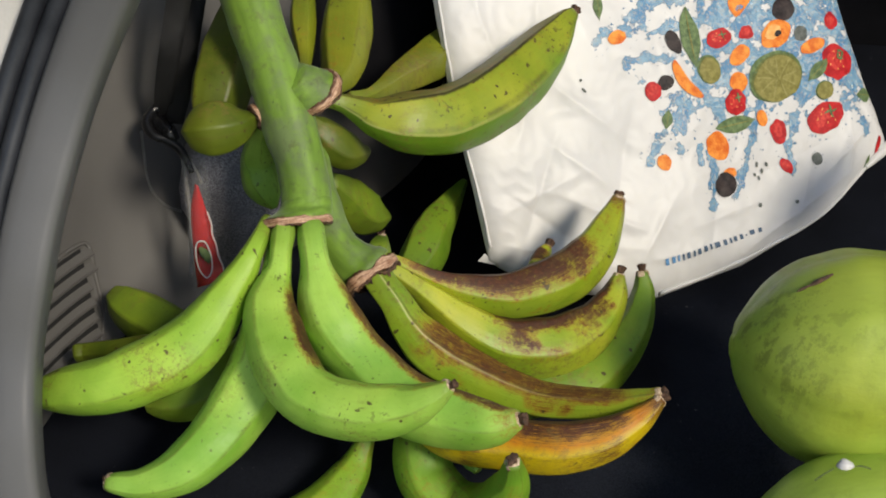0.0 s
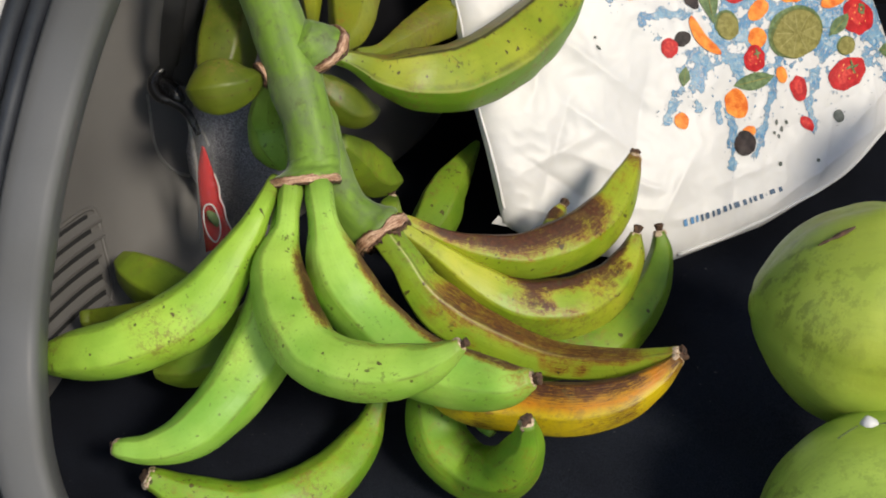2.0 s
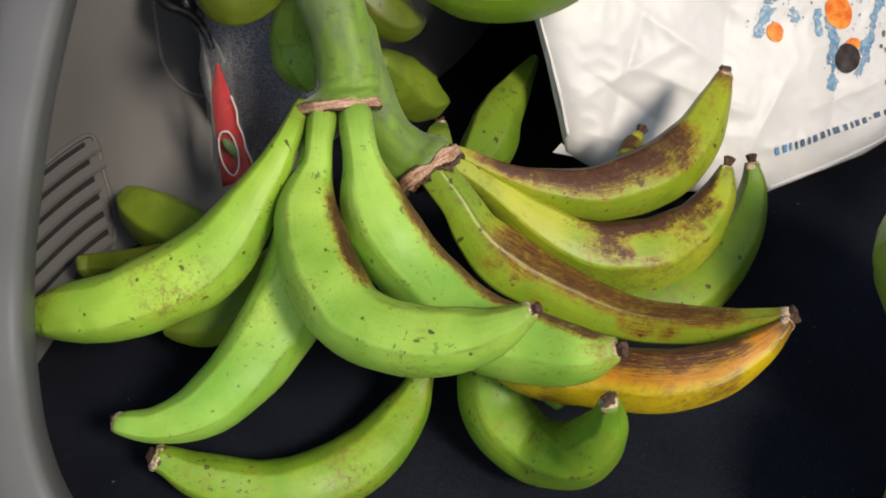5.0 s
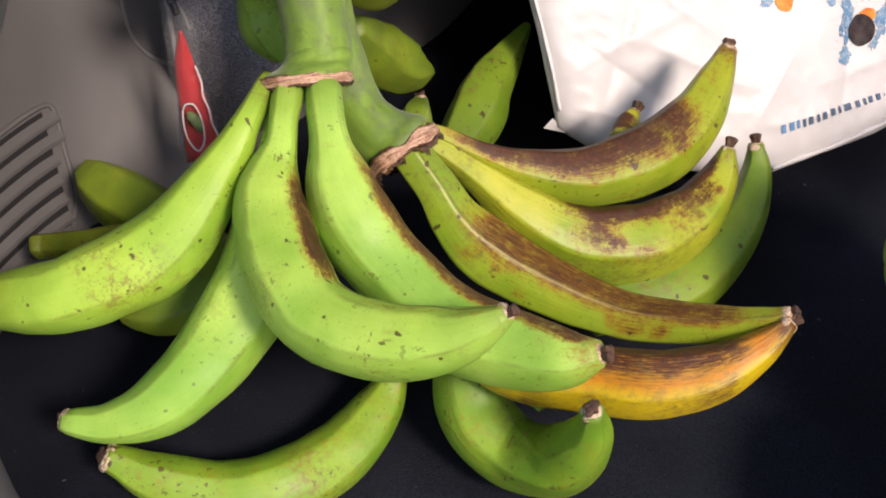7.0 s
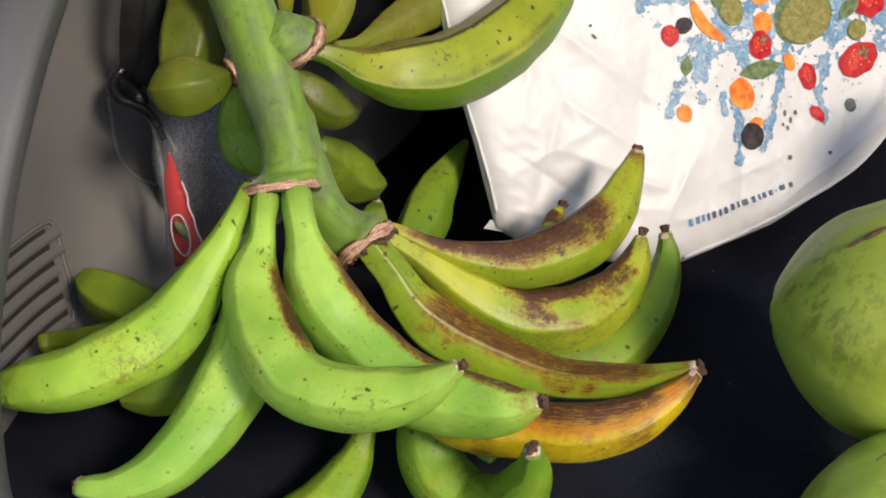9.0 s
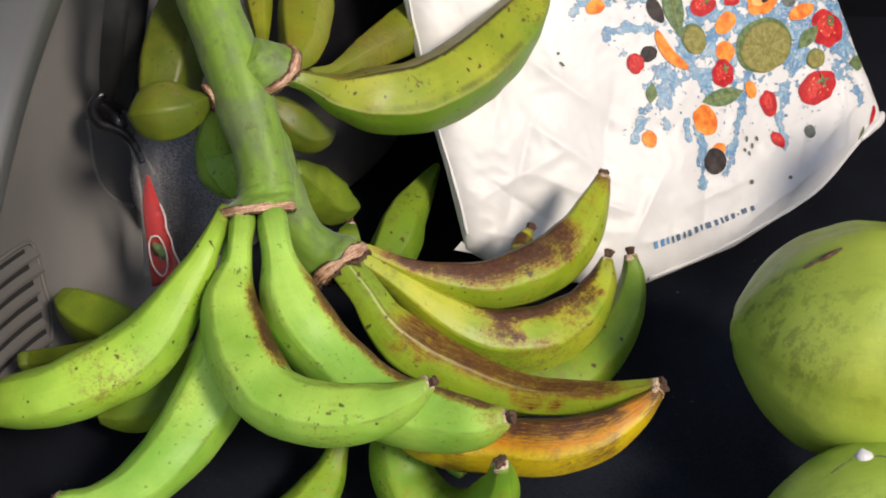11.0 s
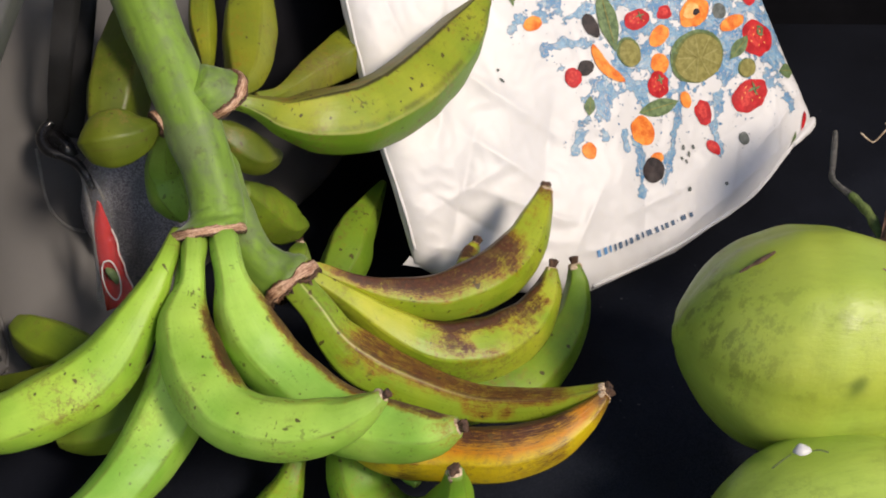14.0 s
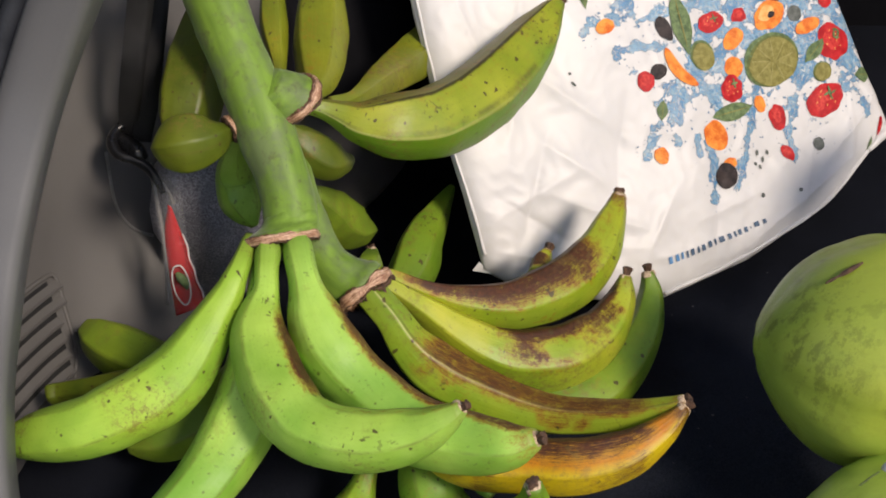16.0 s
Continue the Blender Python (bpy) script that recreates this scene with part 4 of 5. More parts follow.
def bag_side(v):
    return float(np.interp(v, (-0.1, 0.1, 0.3, 0.46), (-0.300, -0.318, -0.324, -0.322))), float(np.interp(v, (-0.1, 0.02, 0.17, 0.25, 0.46), (0.270, 0.259, 0.216, 0.206, 0.19)))


def crease(u, v, u0, v0, u1, v1, w):
    """How near (u, v) lies to a fold between two places, from 0 to 1."""
    du, dv = u1 - u0, v1 - v0
    k = max(0.0, min(1.0, ((u - u0) * du + (v - v0) * dv) / (du * du + dv * dv)))
    e = math.hypot(u - u0 - k * du, v - v0 - k * dv)
    return math.exp(-e / (1.15 * w)) * math.sin(math.pi * min(1, max(0, k * 0.9 + 0.05)))


FOLDS = [(-0.30, 0.0, -0.18, 0.04, 0.006, 0.004), (-0.28, 0.03, -0.20, -0.04, 0.006, -0.004), (-0.24, 0.10, -0.12, -0.01, 0.010, 0.005), (-0.20, 0.25, -0.26, 0.06, 0.008, 0.004),
         (-0.12, -0.08, 0.02, -0.075, 0.006, 0.004), (0.02, -0.09, 0.20, -0.01, 0.007, 0.005), (-0.10, 0.12, -0.16, -0.06, 0.012, -0.004), (0.14, -0.02, 0.24, 0.05, 0.007, 0.005),
         (0.05, 0.0, 0.17, 0.03, 0.010, -0.004), (-0.29, 0.30, -0.25, 0.12, 0.006, 0.003), (-0.05, -0.05, 0.06, -0.03, 0.008, 0.004), (0.20, 0.10, 0.24, 0.02, 0.006, -0.005)]
FOLDS += [
         (-0.29, -0.03, -0.14, -0.085, 0.009, 0.006), (-0.27, -0.05, -0.20, 0.10, 0.008, -0.005), (-0.14, -0.10, -0.06, 0.0, 0.007, 0.005), (-0.03, -0.10, 0.0, 0.02, 0.008, -0.004),
         (-0.26, 0.20, -0.10, 0.05, 0.010, 0.005), (-0.22, 0.02, -0.10, -0.05, 0.006, 0.005), (0.09, -0.08, 0.13, 0.0, 0.006, 0.004), (0.18, -0.04, 0.20, 0.06, 0.006, 0.004)]


def bag_at(u, v, lift=0.0):
    """A place on the bag's front, u along and v up its leaning face."""
    lo, hi = bag_side(v)
    h = 0.012 * math.exp(-((u + 0.05) / 0.18) ** 2 - ((v - 0.1) / 0.2) ** 2)
    h -= 0.005 * max(0.0, (u - 0.17) / 0.09) ** 2
    e = max(0.0, min(u - lo, hi - u, v - bag_bottom(u)))
    h -= 0.016 * math.exp(-e / 0.010)
    q = Vector((u * 9, v * 9, 1.0))
    h += 0.0065 * noise.noise(q) + 0.0036 * (0.5 - abs(noise.noise(q * 1.7))) + 0.0013 * (0.5 - abs(noise.noise(q * 6.0)))
    for u0, v0, u1, v1, w, a in FOLDS:
        h += 0.9 * a * crease(u, v, u0, v0, u1, v1, w)
    p = BC + B1 * u + B2 * v + BN * (h + lift)
    p[2] = max(p[2], FLOOR_Z + 0.003 + lift * 0.3)
    return p


def bag_material():
    m, nt, b = nodes_of("white_woven_plastic", 0.45)
    ob, _ = coords(nt)
    n1, n2 = noise_fac(nt, ob, 8, 3), noise_fac(nt, ob, 140, 6, 0.7)
    col = ramp(nt, n1, [(0.3, (0.58, 0.565, 0.545)), (0.7, (0.69, 0.675, 0.655))])
    col = mix(nt, ramp(nt, n2, [(0.66, grey(0)), (0.80, grey(0.35))]), col, (0.48, 0.44, 0.38))
    nt.links.new(col, b.inputs["Base Color"])
    b.inputs["Subsurface Weight"].default_value = 0.1
    b.inputs["Subsurface Radius"].default_value = (0.01, 0.009, 0.008)
    fold1 = math_node(nt, "ABSOLUTE", math_node(nt, "SUBTRACT", noise_fac(nt, ob, 11, 3, 0.5, seed=3), 0.5))
    fold2 = math_node(nt, "ABSOLUTE", math_node(nt, "SUBTRACT", noise_fac(nt, ob, 24, 3, 0.5, seed=7), 0.5))
    folds = math_node(nt, "ADD", math_node(nt, "MULTIPLY", fold1, 2.2), math_node(nt, "MULTIPLY", fold2, 0.9))
    bump(nt, b, math_node(nt, "ADD", folds, math_node(nt, "MULTIPLY", noise_fac(nt, ob, 75, 4, 0.6), 0.25)), 0.13, 0.006)
    return m


WHITE = bag_material()
bag = tagged(new("shopping_bag"), "white woven plastic shopping bag printed with fruit and a water splash", "bag")
na, nb = 200, 200
front = []
for j in range(nb):
    b = (j / (nb - 1)) ** 1.15
    for i in range(na):
        a = i / (na - 1)
        u = -0.32 + a * 0.58
        for _ in range(3):
            v = bag_bottom(u) + b * (B_TOP - bag_bottom(u))
            lo, hi = bag_side(v)
            u = lo + a * (hi - lo)
        front.append(bag_at(u, v))
ring = [i for i in range(na)] + [j * na + na - 1 for j in range(1, nb)] + [(nb - 1) * na + i for i in range(na - 2, -1, -1)] + [j * na for j in range(nb - 2, 0, -1)]
verts, faces = list(front), grid_faces(nb, na)
prev = ring
for depth, squeeze in ((0.012, 1.0), (0.05, 0.99), (0.10, 0.97)):
    base = len(verts)
    mid = np.mean([front[i] for i in ring], axis=0)
    for i in ring:
        p = mid + (front[i] - mid) * squeeze + np.array((0.0, 0.93, -0.25)) * depth
        p = p + 0.006 * noise.noise(Vector(p) * 22) * BN
        p[2] = max(p[2], FLOOR_Z + 0.003)
        verts.append(p)
    now = list(range(base, base + len(ring)))
    for k in range(len(ring)):
        l = (k + 1) % len(ring)
        faces.append((prev[l], prev[k], now[k], now[l]))
    prev = now
faces.append(tuple(prev))
part("body", mesh_of("body", verts, faces, WHITE), bag)
# stitched side seam and the folded corner tab
seam = [(*bag_at(bag_side(v)[0] + 0.004, v, 0.0008), 0.0015) for v in (-0.03, 0.03, 0.1, 0.18, 0.26, 0.34, 0.43)]
v, f, uv = sweep(seam, 90, 8, None, BN, 0.7)
part("side_seam", mesh_of("side_seam", v, f, WHITE, uv), bag)
hem = [(*bag_at(u, bag_bottom(u) + 0.006, 0.0015), 0.0026) for u in (-0.10, -0.02, 0.06, 0.14, 0.20, 0.25)]
v, f, uv = sweep(hem, 60, 8, None, BN, 0.3)
part("bottom_hem", mesh_of("bottom_hem", v, f, WHITE, uv), bag)
fold = [(*bag_at(u, v, lift), r) for u, v, lift, r in ((0.214, -0.014, 0.001, 0.0035), (0.2312, -0.006, 0.004, 0.0062), (0.246, 0.001, 0.006, 0.0072), (0.256, 0.0075, 0.006, 0.0062), (0.261, 0.011, 0.005, 0.003))]
v, f, uv = sweep(fold, 30, 16, None, BN, 0.25, 3)
part("corner_fold", mesh_of("corner_fold", v, f, WHITE, uv), bag)
t0, t1 = bag_at(-0.308, -0.036), bag_at(-0.297, -0.052)
tab = [t0, t1, 0.5 * (t0 + t1) - B1 * 0.014 - BN * 0.006, 0.5 * (t0 + t1) - B1 * 0.004 - BN * 0.010]
part("corner_tab", mesh_of("corner_tab", tab, [(0, 1, 2), (0, 3, 1), (0, 2, 3), (1, 3, 2)], WHITE, smooth=False), bag)


def ink(name, c1, c2, scale=160.0):
    return simple(name, c1, c2, 0.5, scale=scale, fine=900, relief=0.05, lo=0.40, hi=0.60, spec=0.18)


INK = {
    "red": ink("ink_red", (0.34, 0.008, 0.012), (0.56, 0.024, 0.026), 90),
    "coral": ink("ink_coral", (0.42, 0.014, 0.016), (0.68, 0.065, 0.05), 300),
    "orange": ink("ink_orange", (0.62, 0.11, 0.012), (0.88, 0.33, 0.06), 75),
    "green": ink("ink_green", (0.065, 0.105, 0.045), (0.17, 0.24, 0.10)),
    "lime": ink("ink_lime", (0.175, 0.155, 0.038), (0.29, 0.26, 0.080), 160),
    "segment": ink("ink_lime_segment", (0.27, 0.24, 0.075), (0.36, 0.33, 0.13)),
    "rim": ink("ink_lime_rim", (0.09, 0.11, 0.03), (0.15, 0.17, 0.05)),
    "dark": ink("ink_dark", (0.012, 0.009, 0.010), (0.050, 0.036, 0.034), 110),
    "text": ink("ink_text", (0.08, 0.22, 0.42), (0.14, 0.30, 0.52)),
    "grey_blue": ink("ink_grey_blue", (0.05, 0.09, 0.15), (0.10, 0.15, 0.22)),
    "grey": ink("ink_grey", (0.075, 0.085, 0.075), (0.16, 0.17, 0.155)),
    "cream": ink("ink_cream", (0.78, 0.33, 0.09), (0.90, 0.50, 0.18)),
}
layer_no = 0


def disc(u, v, w, h, turn, wave=0.06, n=30, lift=0.0012, bend=0.0, point=0.0, seed=0.0):
    """A small patch laid on the bag's face: rings of points, pointed or bent as asked."""
    c, s = math.cos(radians(turn)), math.sin(radians(turn))
    verts, faces = [], []
    rings = (0.0, 0.5, 1.0)
    for r in rings[1:]:
        for k in range(n):
            a = 2 * math.pi * k / n
            f = r * (1 + wave * noise.noise(Vector((math.cos(a) * 1.6 + seed, math.sin(a) * 1.6, seed * 3.3))) * 2)
            x, y = math.cos(a) * f, math.sin(a) * f
            y *= 1 - point * abs(x) ** 2 if abs(x) < 1 else 1 - point
            y += bend * (x * x - 0.4)
            x, y = x * w, y * h
            verts.append(bag_at(u + c * x - s * y, v + s * x + c * y, lift))
    verts.append(bag_at(u - s * bend * -0.4 * h, v + c * bend * -0.4 * h, lift))
    mid = len(verts) - 1
    for k in range(n):
        l = (k + 1) % n
        faces.append((k, n + k, n + l, l))
        faces.append((mid, k, l))
    return verts, faces


def printed(name, colour, u, v, w, h, turn=0, **shape):
    global layer_no
    layer_no += 1
    verts, faces = disc(u, v, w, h, turn, seed=layer_no * 1.37, lift=0.0010 + 0.00012 * (layer_no % 4), **shape)
    return part(name, mesh_of(name, verts, faces, INK[colour]), bag)


def on_print(ob, name, colour, u, v, w, h, turn, lift, **shape):
    vv, ff = disc(u, v, w, h, turn, lift=lift, **shape)
    part(name, mesh_of(name, vv, ff, INK[colour]), ob)


def berry(u, v, w, h, turn=0):
    ob = printed("printed_strawberry", "red", u, v, w, h, turn, wave=0.10)
    on_print(ob, "flesh", "coral", u - w * 0.15, v + h * 0.1, w * 0.62, h * 0.55, turn, 0.0015, n=14, wave=0.3, seed=u * 90)
    if w > 0.012:
        for k in range(4):
            on_print(ob, "sepal", "green", u + w * (0.25 + 0.16 * math.cos(k * 1.6)), v + h * (0.35 + 0.2 * math.sin(k * 1.6)), w * 0.22, h * 0.08, turn + 92 * k, 0.0028, n=8, point=0.7)
        for k in range(7):
            on_print(ob, "seed", "cream", u + w * 0.65 * math.cos(k * 2.4) * (0.4 + 0.08 * k), v + h * 0.65 * math.sin(k * 2.4) * (0.4 + 0.08 * k), w * 0.06, h * 0.035, turn + 40, 0.0020, n=6)


def leaf(u, v, w, h, turn=0):
    ob = printed("printed_leaf", "green", u, v, w, h, turn, point=0.75, wave=0.08)
    on_print(ob, "vein", "lime", u, v, w * 0.85, h * 0.05, turn, 0.0019, n=10, wave=0)


def lime(u, v, w, h, turn=0):
    ob = printed("printed_lime", "green", u - w * 0.05, v + h * 0.06, w, h, turn, wave=0.04)
    on_print(ob, "pith", "rim", u, v, w * 0.95, h * 0.95, turn, 0.0015, wave=0.03)
    on_print(ob, "flesh", "lime", u + w * 0.03, v - h * 0.03, w * 0.89, h * 0.89, turn, 0.0019, wave=0.05)
    for k in range(9 if w > 0.03 else 0):
        a = 2 * math.pi * (k + 0.3) / 9
        on_print(ob, "membrane", "segment", u + w * 0.45 * math.cos(a), v + h * 0.45 * math.sin(a), w * 0.36, h * 0.022, math.degrees(a), 0.0024, n=10, wave=0.1, seed=k)


def apricot(u, v, w, h, turn=0, stone=True):
    ob = printed("printed_apricot", "orange", u, v, w, h, turn, wave=0.06)
    if stone:
        vv, ff = disc(u - w * 0.15, v + h * 0.15, w * 0.55, h * 0.5, turn, lift=0.0016, wave=0.1)
        part("flesh", mesh_of("flesh", vv, ff, INK["cream"]), ob)
        vv, ff = disc(u + w * 0.1, v, w * 0.24, h * 0.22, turn, lift=0.0020, wave=0.1, n=12)
        part("stone", mesh_of("stone", vv, ff, INK["dark"]), ob)


# water splash: one thin printed layer, its shape and broken lines in the ink
def splash_ink():
    m, nt, b = nodes_of("ink_splash", 0.45)
    _, uv = coords(nt)
    far = noise_fac(nt, uv, 58, 4, 0.58, seed=2)
    lace = nt.nodes.new("ShaderNodeTexNoise")
    lace.inputs["Scale"].default_value, lace.inputs["Detail"].default_value = 120, 6
    lace.inputs["Roughness"].default_value, lace.inputs["Distortion"].default_value = 0.66, 1.1
    nt.links.new(uv, lace.inputs["Vector"])
    band = math_node(nt, "ABSOLUTE", math_node(nt, "SUBTRACT", lace.outputs["Fac"], 0.5))
    att = nt.nodes.new("ShaderNodeUVMap")
    att.uv_map = "reach"
    sep = nt.nodes.new("ShaderNodeSeparateXYZ")
    nt.links.new(att.outputs[0], sep.inputs[0])
    near = math_node(nt, "ADD", sep.outputs[0], math_node(nt, "MULTIPLY", math_node(nt, "SUBTRACT", far, 0.5), 3.4))
    cover = math_node(nt, "MULTIPLY", ramp(nt, near, [(0.46, grey(0)), (0.54, grey(1))]), ramp(nt, sep.outputs[0], [(0.06, grey(0)), (0.20, grey(1))]))
    drops = ramp(nt, noise_fac(nt, uv, 150, 2.5, 0.5, seed=6), [(0.665, grey(0)), (0.685, grey(1))])
    ring = ramp(nt, sep.outputs[0], [(0.004, grey(0)), (0.05, grey(1))])
    water = ramp(nt, band, [(0.006, (0.020, 0.095, 0.220)), (0.016, (0.070, 0.230, 0.400)), (0.032, (0.21, 0.43, 0.58)), (0.08, (0.42, 0.58, 0.67))])
    deep = noise_fac(nt, uv, 42, 4, 0.65, seed=9)
    water = mix(nt, ramp(nt, deep, [(0.48, grey(0)), (0.58, grey(0.85))]), water, (0.055, 0.205, 0.390))
    edge = ramp(nt, near, [(0.50, grey(0.9)), (0.56, grey(0.5)), (0.64, grey(0))])
    water = mix(nt, edge, water, (0.050, 0.150, 0.270))
    nt.links.new(water, b.inputs["Base Color"])
    body = math_node(nt, "MULTIPLY", cover, math_node(nt, "MAXIMUM", edge, ramp(nt, band, [(0.014, grey(1)), (0.035, grey(0.82)), (0.08, grey(0.40))])))
    nt.links.new(math_node(nt, "MAXIMUM", body, math_node(nt, "MULTIPLY", drops, ring)), b.inputs["Alpha"])
    return m


ARMS = []


def arm(spread, *places):
    """One arm of the splash, through places on the bag's face."""
    for (u0, v0), (u1, v1) in zip(places, places[1:]):
        ARMS.append((u0, v0, u1, v1, spread))


arm(0.0068, (0.004, 0.228), (-0.026, 0.225), (-0.061, 0.227), (-0.085, 0.211))
arm(0.0052, (-0.011, 0.196), (-0.057, 0.19), (-0.095, 0.197), (-0.124, 0.197), (-0.138, 0.186))
arm(0.0052, (-0.026, 0.227), (-0.048, 0.242))
arm(0.0042, (-0.102, 0.16), (-0.072, 0.16), (-0.049, 0.151))
arm(0.0036, (-0.089, 0.136), (-0.103, 0.154), (-0.106, 0.163))
arm(0.0156, (0.02, 0.204), (0.051, 0.178), (0.078, 0.156))
arm(0.0104, (0.012, 0.16), (-0.007, 0.137))
arm(0.0177, (0.084, 0.187), (0.126, 0.187), (0.155, 0.172))
arm(0.0146, (0.155, 0.202), (0.188, 0.176), (0.204, 0.146))
arm(0.0104, (-0.008, 0.131), (-0.027, 0.106), (-0.049, 0.084))
arm(0.0047, (-0.045, 0.091), (-0.073, 0.07), (-0.091, 0.041))
arm(0.0047, (0.067, 0.089), (0.057, 0.063), (0.041, 0.029), (0.019, -0.018))
arm(0.0047, (-0.014, 0.037), (-0.01, 0.014), (-0.016, -0.028))
arm(0.0047, (0.134, 0.085), (0.113, 0.055), (0.101, 0.025), (0.103, -0.003))
arm(0.0052, (0.19, 0.068), (0.215, 0.055), (0.218, 0.035))
arm(0.0156, (0.057, 0.15), (0.099, 0.154), (0.147, 0.125))
arm(0.0114, (0.015, 0.119), (0.047, 0.096))
arm(0.0135, (0.146, 0.153), (0.157, 0.124), (0.141, 0.093))
arm(0.0036, (-0.058, 0.07), (-0.05, 0.047))
arm(0.0036, (-0.025, 0.048), (-0.026, 0.025))
arm(0.0073, (0.205, 0.118), (0.217, 0.093))
arm(0.0156, (0.112, 0.225), (0.067, 0.208))
arm(0.0083, (-0.003, 0.103), (0.008, 0.074))
arm(0.0125, (0.039, 0.224), (0.023, 0.248))
arm(0.0364, (0.077, 0.147), (0.127, 0.132))
arm(0.0364, (0.104, 0.181), (0.151, 0.147))
arm(0.026, (0.029, 0.139), (0.05, 0.11))
arm(0.0312, (0.116, 0.193), (0.158, 0.188))
arm(0.0177, (0.177, 0.205), (0.211, 0.182), (0.219, 0.139))
arm(0.0208, (0.133, 0.228), (0.183, 0.209))
arm(0.0114, (0.19, 0.129), (0.2, 0.09))


def reach(u, v):
    """How strongly the splash covers a place: high along its arms."""
    best = 0.0
    for u0, v0, u1, v1, spread in ARMS:
        du, dv = u1 - u0, v1 - v0
        k = max(0.0, min(1.0, ((u - u0) * du + (v - v0) * dv) / (du * du + dv * dv)))
        e = math.hypot(u - u0 - k * du, v - v0 - k * dv)
        best = max(best, (0.85 if spread < 0.02 else 0.70) * math.exp(-(e / (spread * (1.9 if spread > 0.009 else 1.5))) ** 2))
    return best


gu, gv = 110, 120
verts, spots_uv, reach_uv = [], [], []
for j in range(gv):
    for i in range(gu):
        v = -0.115 + 0.56 * j / (gv - 1)
        lo, hi = bag_side(v)
        u = max(-0.19, lo + 0.01) + (hi - 0.006 - max(-0.19, lo + 0.01)) * i / (gu - 1)
        v = max(v, bag_bottom(u) + 0.012)
        verts.append(bag_at(u, v, 0.0006))
        spots_uv.append((u, v))
        reach_uv.append((reach(u, v), 0.0))
sheet_me = mesh_of("printed_splash", verts, grid_faces(gv, gu), splash_ink(), spots_uv)
layer = sheet_me.uv_layers.new(name="reach")
for loop in sheet_me.loops:
    layer.data[loop.index].uv = reach_uv[loop.vertex_index]
part("printed_splash", sheet_me, bag, "blue printed water splash")

leaf(-0.129, 0.23, 0.0179, 0.0063, 87)
leaf(-0.016, 0.179, 0.0371, 0.0138, 92)
leaf(0.158, 0.117, 0.0205, 0.0086, 37)
leaf(0.028, 0.066, 0.0294, 0.0104, 4)
leaf(0.121, 0.252, 0.0218, 0.0092, 22)
leaf(0.148, 0.241, 0.0166, 0.0035, 97)
leaf(-0.063, 0.084, 0.0115, 0.0069, 72)
leaf(0.226, 0.077, 0.0128, 0.0092, -8)
leaf(0.166, 0.217, 0.0115, 0.0075, 72)
leaf(0.216, -0.011, 0.0128, 0.0035, 72)
berry(0.023, 0.172, 0.0179, 0.0109, 12)
berry(0.062, 0.174, 0.0102, 0.0081, 12)
berry(0.186, 0.123, 0.0218, 0.0242, 72)
berry(-0.076, 0.12, 0.0109, 0.0109, 12)
berry(0.033, 0.092, 0.0154, 0.0161, 12)
berry(0.09, 0.049, 0.0109, 0.0156, 12)
berry(0.161, 0.057, 0.0282, 0.0190, 17)
berry(0.094, 0.005, 0.0070, 0.0104, 32)
berry(0.027, 0.231, 0.0128, 0.0115, 12)
berry(0.186, 0.175, 0.0102, 0.0109, 12)
berry(0.172, 0.25, 0.0077, 0.0081, 12)
lime(0.097, 0.114, 0.0397, 0.0300, 12)
lime(0.003, 0.135, 0.0160, 0.0173, 12)
lime(0.164, 0.09, 0.0134, 0.0115, 12)
apricot(0.103, 0.168, 0.0243, 0.0156, 22)
apricot(-0.112, 0.189, 0.0122, 0.0081, 12, stone=False)
apricot(0.153, 0.147, 0.0186, 0.0086, 12, stone=False)
apricot(0.041, 0.116, 0.0128, 0.0127, 12, stone=False)
apricot(0.048, 0.148, 0.0166, 0.0104, 32, stone=False)
apricot(-0.074, 0.034, 0.0090, 0.0098, 12, stone=False)
apricot(0.068, 0.068, 0.0077, 0.0104, 12, stone=False)
apricot(-0.0, 0.043, 0.0160, 0.0184, 32, stone=False)
apricot(0.184, 0.222, 0.0128, 0.0207, 12, stone=False)
apricot(-0.006, 0.257, 0.0154, 0.0144, 12, stone=False)
printed("printed_peach_slice", "orange", -0.032, 0.127, 0.0294, 0.0075, -58, bend=1.0)
printed("printed_peach_slice", "orange", 0.071, 0.228, 0.0371, 0.0173, 44, bend=-0.4)
printed("printed_fig", "orange", 0.012, 0.008, 0.0090, 0.0069, 12)
printed("printed_fig", "dark", 0.004, -0.005, 0.0141, 0.0156, 12)
printed("printed_fig", "dark", -0.039, 0.175, 0.0090, 0.0150, 22)
printed("printed_fig", "dark", -0.059, 0.128, 0.0109, 0.0086, 12)
printed("printed_fig", "dark", 0.12, 0.197, 0.0166, 0.0144, 12)
printed("printed_fig", "dark", -0.007, 0.25, 0.0090, 0.0058, 12)
printed("printed_fig", "dark", 0.192, 0.227, 0.0058, 0.0052, 12)
printed("printed_grape", "grey", 0.139, 0.164, 0.0096, 0.0098, 12)
printed("printed_grape", "grey", 0.14, 0.007, 0.0077, 0.0081, 12)
printed("printed_drop", "grey", 0.048, -0.037, 0.0026, 0.0029, 12)
printed("printed_drop", "grey", 0.1, -0.041, 0.0026, 0.0023, 12)
printed("printed_drop", "grey", -0.164, 0.133, 0.0038, 0.0017, -48)
printed("printed_drop", "grey", -0.166, 0.145, 0.0019, 0.0017, 12)
printed("printed_drop", "grey", 0.052, 0.013, 0.0019, 0.0035, -8)
printed("printed_drop", "grey", 0.058, 0.004, 0.0019, 0.0035, -8)
